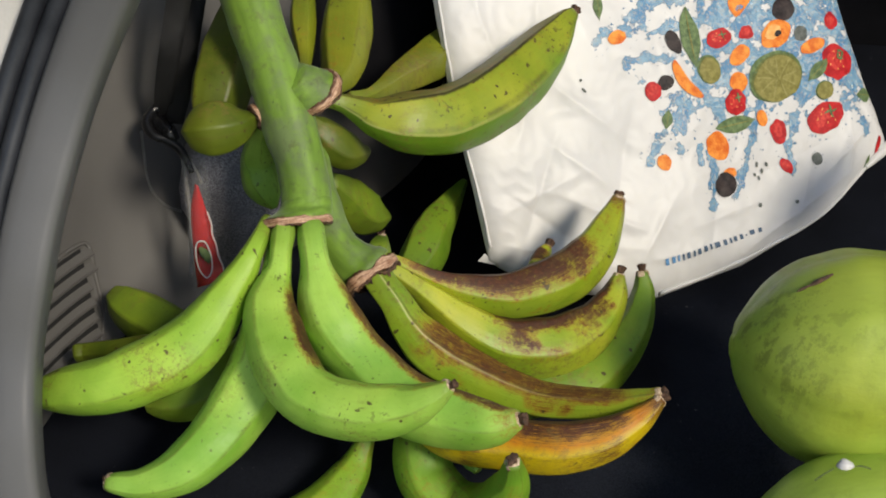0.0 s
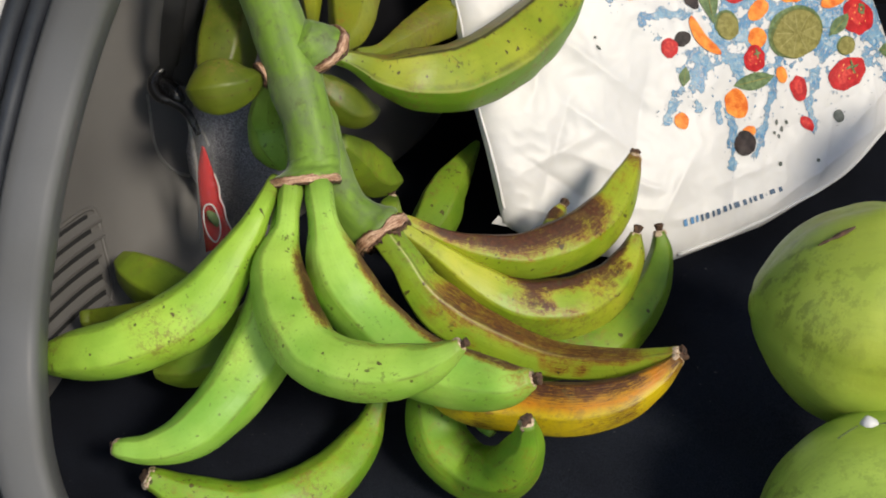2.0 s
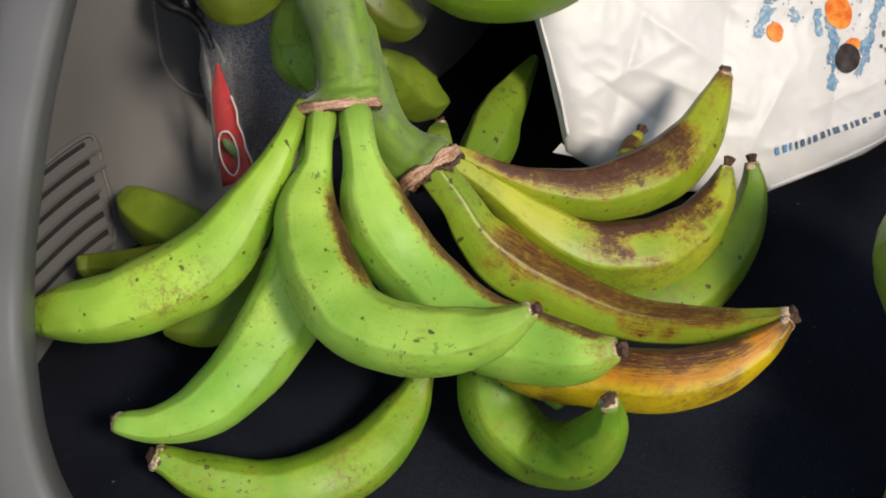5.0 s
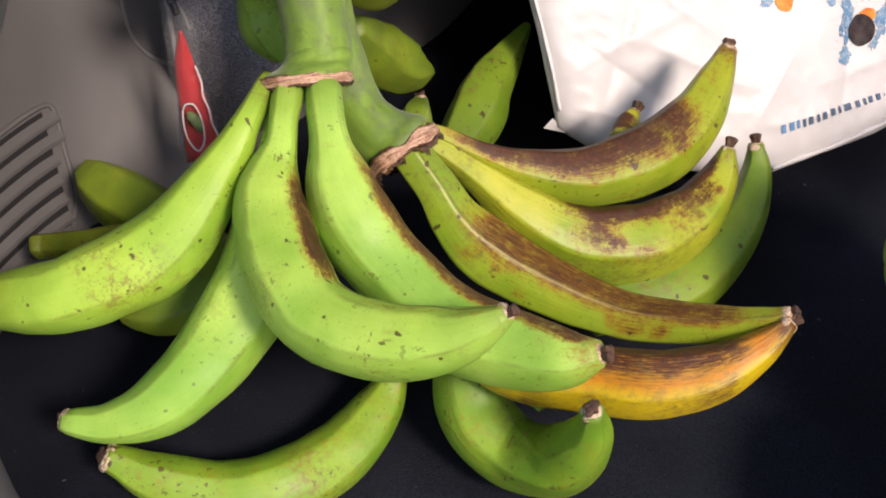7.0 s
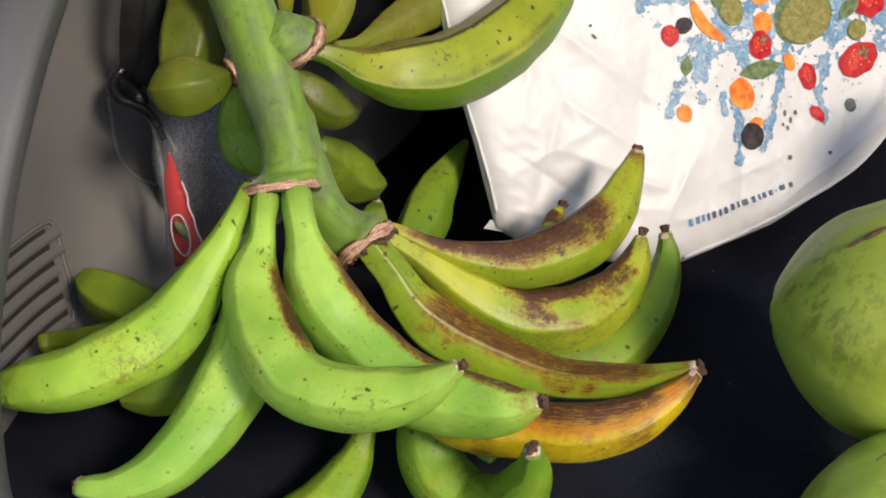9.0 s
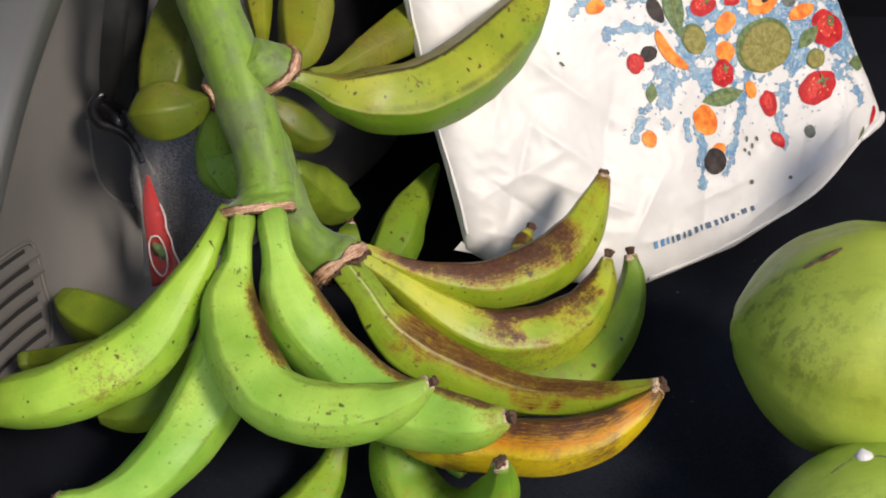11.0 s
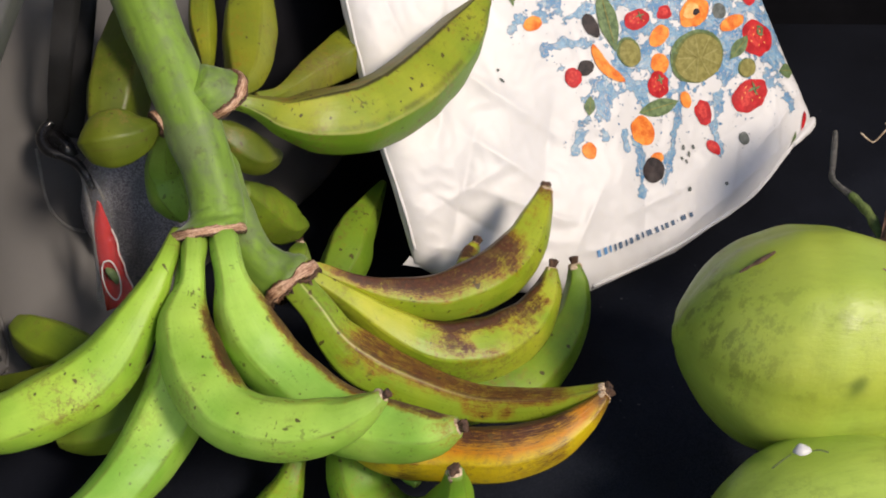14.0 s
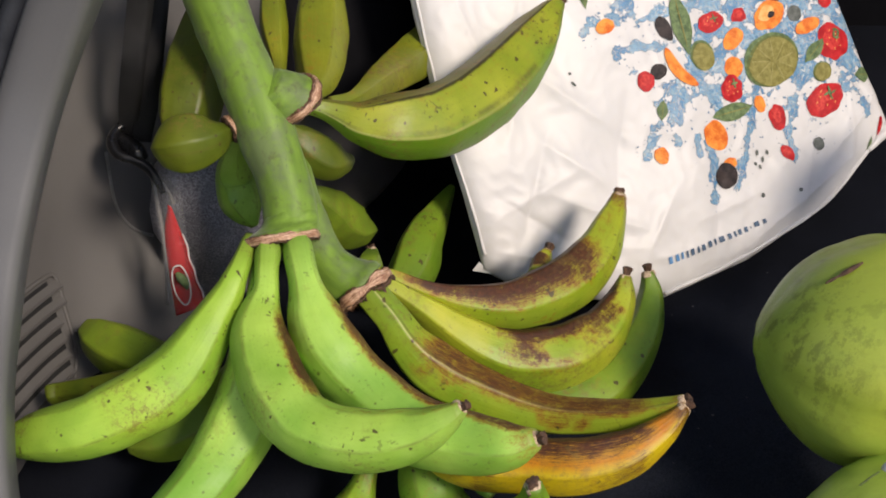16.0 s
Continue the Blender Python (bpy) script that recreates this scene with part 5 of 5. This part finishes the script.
printed("printed_drop", "grey", 0.052, -0.004, 0.0019, 0.0029, 12)
printed("printed_drop", "grey", 0.047, 0.001, 0.0019, 0.0023, 12)
printed("printed_drop", "grey", 0.066, 0.011, 0.0019, 0.0029, 12)
printed("printed_mark", "red", 0.237, 0.011, 0.0032, 0.0127, -18)

# the line of small blue lettering along the hem, as plain bars
for k, (u, v, tall, wide) in enumerate([(-0.09, -0.084, 0.0042, 0.0031), (-0.081, -0.083, 0.0041, 0.0031), (-0.074, -0.082, 0.0041, 0.0019), (-0.067, -0.082, 0.004, 0.0019), (-0.06, -0.081, 0.0039, 0.0031), (-0.052, -0.08, 0.0038, 0.0019), (-0.045, -0.079, 0.0037, 0.0031), (-0.036, -0.077, 0.0036, 0.0031), (-0.028, -0.076, 0.0035, 0.0019), (-0.019, -0.075, 0.0034, 0.0047), (-0.008, -0.074, 0.0034, 0.0031), (-0, -0.073, 0.0033, 0.0019), (0.007, -0.072, 0.0032, 0.0031), (0.016, -0.071, 0.0031, 0.0031), (0.023, -0.07, 0.0011, 0.0009), (0.032, -0.068, 0.0029, 0.0047), (0.043, -0.067, 0.0028, 0.0031)]):
    c, s = math.cos(radians(8)), math.sin(radians(8))
    verts = [bag_at(u + c * x * wide * 0.72 - s * y * tall, v + s * x * wide * 0.72 + c * y * tall, 0.0014) for y in (-1, 0, 1) for x in (-1, 1)]
    faces = grid_faces(3, 2)
    part("letter_bar", mesh_of("letter_bar", verts, faces, INK["text"] if k < 3 else INK["grey_blue"]), bag)

# ---- coconuts ----
def husk_material(name, c1, c2, seed):
    m, nt, b = nodes_of(name, 0.38)
    ob, _ = coords(nt)
    col = ramp(nt, noise_fac(nt, ob, 7, 3, 0.5, seed=seed), [(0.3, c1), (0.7, c2)])
    stretch = (0.35, 1, 1)
    dirt = noise_fac(nt, ob, 40, 7, 0.72, stretch, seed + 2)
    area = ramp(nt, noise_fac(nt, ob, 6, 2, 0.5, seed=seed + 4), [(0.42, grey(0)), (0.58, grey(1))])
    col = mix(nt, math_node(nt, "MULTIPLY", ramp(nt, dirt, [(0.46, grey(0)), (0.60, grey(1))]), math_node(nt, "MULTIPLY", area, 0.3)), col, (0.085, 0.105, 0.018))
    scr = noise_fac(nt, ob, 30, 6, 0.8, (0.3, 1.0, 2.2), seed + 6)
    col = mix(nt, ramp(nt, scr, [(0.68, grey(0)), (0.76, grey(0.6))]), col, (0.16, 0.12, 0.05))
    _, uv = coords(nt)
    grain = noise_fac(nt, uv, 5, 7, 0.7, (14, 1.2, 1), seed + 8)
    col = mix(nt, ramp(nt, grain, [(0.48, grey(0)), (0.70, grey(0.25))]), col, (0.125, 0.185, 0.022))
    ripe_side = noise_fac(nt, ob, 5, 2, 0.5, seed=seed + 31)
    col = mix(nt, ramp(nt, ripe_side, [(0.46, grey(0)), (0.66, grey(0.6))]), col, (0.42, 0.45, 0.045))
    sep = nt.nodes.new("ShaderNodeSeparateXYZ")
    nt.links.new(uv, sep.inputs[0])
    end = math_node(nt, "ADD", sep.outputs[1], math_node(nt, "MULTIPLY", math_node(nt, "SUBTRACT", dirt, 0.5), 0.35))
    col = mix(nt, ramp(nt, end, [(0.05, grey(0.55)), (0.42, grey(0))]), col, (0.150, 0.265, 0.042))
    mark = math_node(nt, "MULTIPLY", ramp(nt, noise_fac(nt, uv, 7, 8, 0.8, (4, 1.5, 1), seed + 12), [(0.52, grey(0)), (0.60, grey(1))]), ramp(nt, noise_fac(nt, ob, 9, 2, 0.5, seed=seed + 14), [(0.50, grey(0)), (0.62, grey(0.28))]))
    low = math_node(nt, "MULTIPLY", ramp(nt, noise_fac(nt, ob, 80, 8, 0.78, (1, 1, 0.5), seed=seed + 21), [(0.49, grey(0)), (0.57, grey(0.5))]), ramp(nt, sep.outputs[1], [(0.10, grey(1)), (0.55, grey(0))]))
    mark = math_node(nt, "MAXIMUM", mark, math_node(nt, "MULTIPLY", low, ramp(nt, noise_fac(nt, ob, 14, 3, 0.5, seed=seed + 23), [(0.44, grey(0)), (0.56, grey(1))])))
    col = mix(nt, mark, col, (0.050, 0.060, 0.012))
    nt.links.new(col, b.inputs["Base Color"])
    nt.links.new(ramp(nt, dirt, [(0.3, grey(0.30)), (0.7, grey(0.50))]), b.inputs["Roughness"])
    b.inputs["Subsurface Weight"].default_value = 0.05
    b.inputs["Subsurface Radius"].default_value = (0.004, 0.006, 0.001)
    bump(nt, b, math_node(nt, "ADD", noise_fac(nt, ob, 18, 4), math_node(nt, "MULTIPLY", dirt, 0.5)), 0.3, 0.006)
    return m


HUSK = husk_material("green_husk", (0.245, 0.370, 0.048), (0.400, 0.520, 0.082), 2)
HUSK2 = husk_material("green_husk_pale", (0.260, 0.385, 0.050), (0.415, 0.530, 0.084), 9)
BROWN = simple("brown_stub", (0.10, 0.055, 0.035), (0.36, 0.24, 0.16), 0.7, scale=150, relief=0.7, dist=0.002)


def coconut(tip, centre, half, radius, mat, label, turn=0.0, seed=1.0):
    """A three-sided husk with a blunt nose at tip; half: half its length."""
    thing = tagged(new("coconut"), label, "coconut", "coconuts in the boot")
    axis = np.array(centre, float) - np.array(tip, float)
    axis /= np.linalg.norm(axis)
    rows = []
    for k in range(29):
        s = -1 + 2 * k / 28
        s = math.copysign(1 - (1 - abs(s)) ** 1.3, s)
        r = max(0.0, 1 - abs(s) ** 2.05) ** 0.52 if s < 0 else max(0.0, 1 - s**2.3) ** 0.5
        rows.append((*(np.array(centre) + axis * half * s), max(radius * r, 0.003)))
    rows = [(*(np.array(centre) - axis * half * k), r) for k, r in ((1.050, 0.003), (1.044, 0.0085), (1.028, 0.0130), (1.0, 0.0200), (0.978, 0.030))] + rows[3:]
    v, f, uv = sweep(rows, 60, 48, lambda a: 1 + 0.055 * math.cos(3 * (a + turn)) ** 5 + 0.012 * math.cos(3 * (a + turn)) + 0.004 * math.cos(5 * a), (0, -0.6, 0.8), 0.015, seed)
    part("husk", mesh_of("husk", v, f, mat, uv), thing)
    return thing, axis


nut, axis = coconut((0.266, 0.109, 0.205), (0.392, 0.107, 0.2005), 0.1205, 0.1055, HUSK, "large glossy green coconut with dark scuffs", 0.4, seed=2)
v, f, uv = sweep([(0.417, -0.014, 0.262, 0.005), (0.417, -0.02, 0.267, 0.0072), (0.422, -0.027, 0.272, 0.0072), (0.426, -0.033, 0.276, 0.0058), (0.428, -0.036, 0.278, 0.0022)], 14, 14, None, (0, 0, 1), 0.2)
part("stalk_stub", mesh_of("stalk_stub", v, f, BROWN, uv), nut, "brown woody stalk stub")
v, f, uv = sweep([(0.3097, 0.1002, 0.2823, 0.0008), (0.3155, 0.1012, 0.2861, 0.0015), (0.3200, 0.1020, 0.2886, 0.0009), (0.3247, 0.1031, 0.2909, 0.0018), (0.3328, 0.1057, 0.2946, 0.0016), (0.3408, 0.1091, 0.2977, 0.0007)], 30, 10, None, (0, 0, 1), 0.9, 4)
part("scratch", mesh_of("scratch", v, f, DRY, uv), nut, "dark dried scratch on the husk")
for rows in ([(0.4258, 0.081, 0.3001, 0.0006), (0.4347, 0.0775, 0.2985, 0.0014), (0.4394, 0.0744, 0.2959, 0.0006)], [(0.4347, 0.0843, 0.2985, 0.0005), (0.442, 0.083, 0.296, 0.0012), (0.4498, 0.081, 0.2934, 0.0005)]):
    v, f, uv = sweep(rows, 16, 8, None, (0, 0, 1), 0.8, 6)
    part("scratch", mesh_of("scratch", v, f, BROWN, uv), nut, "rusty brown scratch on the husk")
nut2, axis = coconut((0.267, -0.079, 0.095), (0.392, -0.049, 0.090), 0.128, 0.100, HUSK2, "green coconut with a pale smooth husk", 1.2, seed=5)
v, f, uv = sweep([(0.338, -0.031, 0.199, 0.0023), (0.341, -0.035, 0.203, 0.0055), (0.349, -0.033, 0.202, 0.0028)], 8, 10, None, (0, 0, 1), 0.7)
part("flake", mesh_of("flake", v, f, WHITE, uv), nut2, "white dry flake")
for rows in ([(0.318, -0.040, 0.1885, 0.0005), (0.326, -0.037, 0.1945, 0.0007), (0.334, -0.034, 0.1985, 0.0004)], [(0.348, -0.034, 0.2005, 0.0004), (0.357, -0.032, 0.2010, 0.0006), (0.366, -0.033, 0.1990, 0.0004)]):
    v, f, uv = sweep(rows, 14, 6, None, (0, 0, 1), 0.6, 2)
    part("fibre", mesh_of("fibre", v, f, SHOOT, uv), nut2, "thin dry green fibre")
nut3, axis = coconut((0.45, 0.17, 0.08), (0.57, 0.075, 0.083), 0.115, 0.094, HUSK2, "pale green coconut half hidden under another", 0.2, seed=8)


# ---- hanging strap, hook, packet and fabric by the side panel ----
def strap(rows, thin=0.16):
    return sweep(rows, 30, 16, lambda a: 1 / math.sqrt(math.cos(a) ** 2 + (math.sin(a) / thin) ** 2), (0.2, -0.7, 0.6))


belt = tagged(new("luggage_strap"), "black webbing strap with a plastic hook hanging by the side panel", "strap")
for rows in ([(-0.2561, 0.4934, 0.4989, 0.0102), (-0.2801, 0.4506, 0.3526, 0.0108), (-0.2874, 0.4265, 0.3055, 0.0109), (-0.2958, 0.4213, 0.2585, 0.0106), (-0.3062, 0.4171, 0.2167, 0.0096)], [(-0.2544, 0.3901, 0.5353, 0.0122), (-0.2883, 0.4018, 0.3766, 0.0124), (-0.2988, 0.3923, 0.3238, 0.0115), (-0.3115, 0.4092, 0.2656, 0.0110), (-0.3210, 0.4250, 0.2181, 0.0085)]):
    v, f, uv = strap(rows)
    part("webbing", mesh_of("webbing", v, f, WEB, uv), belt)
v, f, uv = sweep([(-0.3198, 0.4244, 0.2355, 0.0045), (-0.3292, 0.4182, 0.2292, 0.0056), (-0.3334, 0.4046, 0.2230, 0.0062), (-0.3261, 0.3920, 0.2167, 0.0055), (-0.3115, 0.3889, 0.2125, 0.0050), (-0.2979, 0.3847, 0.2063, 0.0055), (-0.2874, 0.3743, 0.1979, 0.0044), (-0.2801, 0.3649, 0.1874, 0.0033)], 40, 14, None, (0, -0.6, 0.8))
part("hook", mesh_of("hook", v, f, BLACK, uv), belt, "black glossy plastic hook")
v, f, uv = sweep([(-0.3292, 0.4140, 0.2251, 0.0040), (-0.3198, 0.4067, 0.2209, 0.0095), (-0.3073, 0.3952, 0.2167, 0.0095), (-0.2989, 0.3910, 0.2104, 0.0045)], 20, 18, None, (0, -0.6, 0.8))
part("anchor", mesh_of("anchor", v, f, BLACK, uv), belt, "black plastic anchor")
# pale tubes added to draw the outline of the clear film
for rows in ([(-0.2958, 0.3910, 0.2063, 0.0022), (-0.2906, 0.3774, 0.1749, 0.0023), (-0.2864, 0.3680, 0.1331, 0.0023), (-0.2843, 0.3534, 0.1018, 0.0023), (-0.2822, 0.3273, 0.0704, 0.0023)], [(-0.2822, 0.3722, 0.1958, 0.0017), (-0.2759, 0.3680, 0.1874, 0.0017), (-0.2707, 0.3638, 0.1749, 0.0017)]):
    v, f, uv = sweep(rows, 24, 8)
    part("film_edge", mesh_of("film_edge", v, f, PALE_EDGE, uv), belt, "thin pale line for the edge of the clear film")

# black sheet added before the panel; the gap's darkness is its colour
v, f, uv = strap([(-0.304, 0.784, 0.36, 0.0558), (-0.304, 0.681, 0.315, 0.0526), (-0.302, 0.6, 0.265, 0.0474), (-0.297, 0.535, 0.225, 0.0399), (-0.292, 0.5, 0.2, 0.0264)], 0.12)
tagged(new("shade_side", mesh_of("shade_side", v, f, DARKWALL, uv)), "black sheet before the panel that stands for a dark gap", "car seat", kind="structure")

# black sheet added behind the fruit, deep shade put into its colour
v, f, uv = strap([(-0.103, 0.884, 0.41, 0.1407), (-0.101, 0.753, 0.31, 0.1298), (-0.101, 0.653, 0.25, 0.1193), (-0.101, 0.614, 0.2, 0.1051), (-0.098, 0.564, 0.165, 0.0762)], 0.10)
tagged(new("shade_back", mesh_of("shade_back", v, f, DARKWALL, uv)), "black sheet behind the fruit that stands for deep shade", "car seat", kind="structure")

shade_back = bpy.data.objects["shade_back"]
v, f, uv = sweep([(-0.101, 0.649, 0.262, 0.0011), (-0.084, 0.651, 0.263, 0.0015), (-0.066, 0.652, 0.263, 0.0015), (-0.049, 0.653, 0.264, 0.0011)], 16, 8)
part("piping", mesh_of("piping", v, f, PIPING, uv), shade_back, "thin red piping")

packet = tagged(new("packet"), "slim red packet in clear film hanging beside the panel", "packet")
def sheet(left, right, n, out, bulge):
    """A thin curved sheet between two edges, with thickness."""
    l, r = spline(left, n), spline(right, n)
    front, back = [], []
    w = 7
    for i in range(n):
        for k in range(w):
            s = k / (w - 1)
            p = l[i] * (1 - s) + r[i] * s + np.array((0.1, -0.75, 0.6)) * (out + bulge * math.sin(math.pi * s))
            front.append(p)
            back.append(p - np.array((0.1, -0.75, 0.6)) * 0.0016)
    m = n * w
    edge = list(range(w)) + [i * w + w - 1 for i in range(1, n)] + [m - 1 - k for k in range(1, w)] + [i * w for i in range(n - 2, 0, -1)]
    faces = grid_faces(n, w) + [tuple(i + m for i in q[::-1]) for q in grid_faces(n, w)]
    faces += [(edge[k], edge[k - 1], edge[k - 1] + m, edge[k] + m) for k in range(len(edge))]
    return front + back, faces
v, f = sheet([(-0.27, 0.324, 0.203), (-0.275, 0.317, 0.172), (-0.273, 0.306, 0.125), (-0.269, 0.293, 0.085)], [(-0.266, 0.323, 0.201), (-0.258, 0.317, 0.172), (-0.249, 0.309, 0.137), (-0.237, 0.298, 0.096)], 24, 0.0, 0.004)
part("card", mesh_of("card", v, f, CARD), packet, "glossy red printed card")
v, f = sheet([(-0.284, 0.329, 0.235), (-0.28, 0.316, 0.172), (-0.279, 0.306, 0.125), (-0.276, 0.293, 0.085)], [(-0.257, 0.333, 0.23), (-0.253, 0.317, 0.172), (-0.246, 0.309, 0.137), (-0.234, 0.298, 0.096)], 24, 0.0045, 0.004)
film = part("film", mesh_of("film", v, f, FILM), packet, "clear crinkled film")
film.visible_shadow = False
def motif(rows, mat, name):
    v, f, uv = sweep(rows, 40, 8)
    part(name, mesh_of(name, v, f, mat, uv), packet)
motif([(-0.256, 0.309, 0.178, 0.0007), (-0.252, 0.307, 0.163, 0.0007), (-0.251, 0.303, 0.152, 0.0007), (-0.247, 0.301, 0.14, 0.0007), (-0.245, 0.298, 0.128, 0.0007), (-0.24, 0.294, 0.117, 0.0007), (-0.239, 0.292, 0.11, 0.0007)], WHITE, "printed_line")
motif([(-0.269, 0.3, 0.137, 0.0006), (-0.266, 0.301, 0.143, 0.0006), (-0.259, 0.301, 0.143, 0.0006), (-0.253, 0.298, 0.128, 0.0006), (-0.252, 0.293, 0.111, 0.0006), (-0.257, 0.289, 0.103, 0.0006), (-0.265, 0.292, 0.111, 0.0006), (-0.269, 0.297, 0.125, 0.0006), (-0.269, 0.3, 0.137, 0.0006)], WHITE, "printed_outline")
motif([(-0.265, 0.3, 0.136, 0.0015), (-0.261, 0.298, 0.132, 0.0045), (-0.257, 0.297, 0.126, 0.0045), (-0.255, 0.295, 0.119, 0.0015)], INK["green"], "printed_leaf")

def cloth_bundle(centre, size):
    verts, faces = [], []
    n, m = 26, 36
    for i in range(n):
        a = math.pi * i / (n - 1)
        for j in range(m):
            b = 2 * math.pi * j / m
            d = Vector((math.sin(a) * math.cos(b), math.sin(a) * math.sin(b), math.cos(a)))
            k = 1 + 0.16 * noise.noise(d * 1.7 + Vector((3, 1, 2))) + 0.06 * noise.noise(d * 5)
            p = [centre[q] + d[q] * size[q] * k for q in range(3)]
            p[2] = max(p[2], FLOOR_Z + 0.002)
            verts.append(p)
    for i in range(n - 1):
        for j in range(m):
            faces.append((i * m + j, (i + 1) * m + j, (i + 1) * m + (j + 1) % m, i * m + (j + 1) % m))
    return verts, faces
v, f = cloth_bundle([-0.243, 0.412, 0.13], (0.058, 0.04, 0.11))
tagged(new("mesh_cloth", mesh_of("mesh_cloth", v, f, MESH)), "dark grey woven mesh fabric bundled behind the fruit", "fabric")

twig = tagged(new("twig"), "thin dry grey-green twig lying against a coconut", "twig")
v, f, uv = sweep([(0.4697, 0.3301, 0.2771, 0.0026), (0.4602, 0.3006, 0.2703, 0.0028), (0.4512, 0.2752, 0.2655, 0.0030), (0.4502, 0.2702, 0.2645, 0.0037), (0.4518, 0.2655, 0.262, 0.0034), (0.4652, 0.2504, 0.2558, 0.0036)], 60, 12, None, (0, -0.6, 0.8), 0.5, 3)
part("dry_end", mesh_of("dry_end", v, f, BARK, uv), twig, "dry grey end of the twig")
v, f, uv = sweep([(0.4642, 0.2512, 0.2566, 0.0036), (0.4672, 0.247, 0.255, 0.0050), (0.4708, 0.2411, 0.253, 0.0041), (0.475, 0.2345, 0.250, 0.0052), (0.4783, 0.2294, 0.2473, 0.0043), (0.4815, 0.224, 0.243, 0.0054), (0.4845, 0.2181, 0.2387, 0.0046), (0.49, 0.204, 0.2329, 0.0052)], 60, 14, None, (0, -0.6, 0.8), 0.4, 5)
part("shoot", mesh_of("shoot", v, f, SHOOT, uv), twig, "green shoot with dark joints")
onion = tagged(new("root_bulb"), "yellow bulb with dry brown roots behind a coconut", "vegetable")
v, f, uv = sweep([(0.629, 0.42, 0.3, 0.012), (0.598, 0.368, 0.3, 0.0291), (0.58, 0.333, 0.295, 0.0353), (0.565, 0.307, 0.285, 0.0254), (0.557, 0.292, 0.275, 0.0112)], 30, 28, None, (0, -0.6, 0.8), 0.06, 4)
part("bulb", mesh_of("bulb", v, f, BULB, uv), onion)
rg = np.random.default_rng(4)
tuft = np.array([(0.474, 0.163, 0.245, 0.0073), (0.485, 0.184, 0.25, 0.0127), (0.501, 0.212, 0.255, 0.015), (0.522, 0.243, 0.262, 0.0164), (0.554, 0.289, 0.27, 0.0168)])
verts, faces = [], []
for k in range(70):
    rows = []
    off = rg.normal(size=3) * 0.4
    for x, y, z, r in tuft[::-1]:
        off = off + rg.normal(size=3) * 0.28
        off *= min(1.0, 0.95 / max(np.linalg.norm(off), 1e-6))
        rows.append((x + off[0] * r, y + off[1] * r, z + off[2] * r, 0.0009))
    v, f, uv = sweep(rows[: 4 + int(rg.integers(2))], 16, 4)
    base = len(verts)
    verts += v
    faces += [tuple(i + base for i in q) for q in f]
tagged(part("root_tuft", mesh_of("root_tuft", verts, faces, ROOT), onion, "tangled dry reddish-brown roots"), kind="stuff")
for rows in ([(0.55, 0.3164, 0.2858, 0.0011), (0.5371, 0.32, 0.2883, 0.0009), (0.5250, 0.3216, 0.2874, 0.0009), (0.5197, 0.3216, 0.2874, 0.0012), (0.5054, 0.3142, 0.2756, 0.0008), (0.4990, 0.3165, 0.2775, 0.0008), (0.492, 0.321, 0.2821, 0.0006)],
             [(0.5197, 0.3212, 0.287, 0.0009), (0.5185, 0.323, 0.289, 0.0007), (0.517, 0.325, 0.2913, 0.0005)],
             [(0.5343, 0.3203, 0.2881, 0.0008), (0.5275, 0.3181, 0.2842, 0.0008), (0.5256, 0.3124, 0.2766, 0.0005)]):
    v, f, uv = sweep(rows, 30, 8, None, (0, 0, 1), 0.3)
    part("rootlet", mesh_of("rootlet", v, f, CORK, uv), onion, "pale thin rootlet")
for rows in ([(0.5276, 0.2583, 0.268, 0.0038), (0.5126, 0.2346, 0.2596, 0.0075), (0.4995, 0.2113, 0.2521, 0.0096), (0.4845, 0.1852, 0.2488, 0.0095), (0.4729, 0.1663, 0.2472, 0.0076), (0.4694, 0.1601, 0.2435, 0.0047)],
             [(0.4957, 0.2107, 0.2507, 0.0054), (0.5075, 0.2116, 0.2538, 0.007), (0.5182, 0.208, 0.2509, 0.007), (0.5309, 0.2029, 0.2464, 0.0048)]):
    v, f, uv = sweep(rows, 60, 40, lambda a: 1 + 0.10 * math.cos(9 * a) + 0.07 * math.cos(14 * a + 1), (0, -0.6, 0.8), 0.35, 6)
    part("root_core", mesh_of("root_core", v, f, ROOT, uv), onion, "felted reddish-brown root")
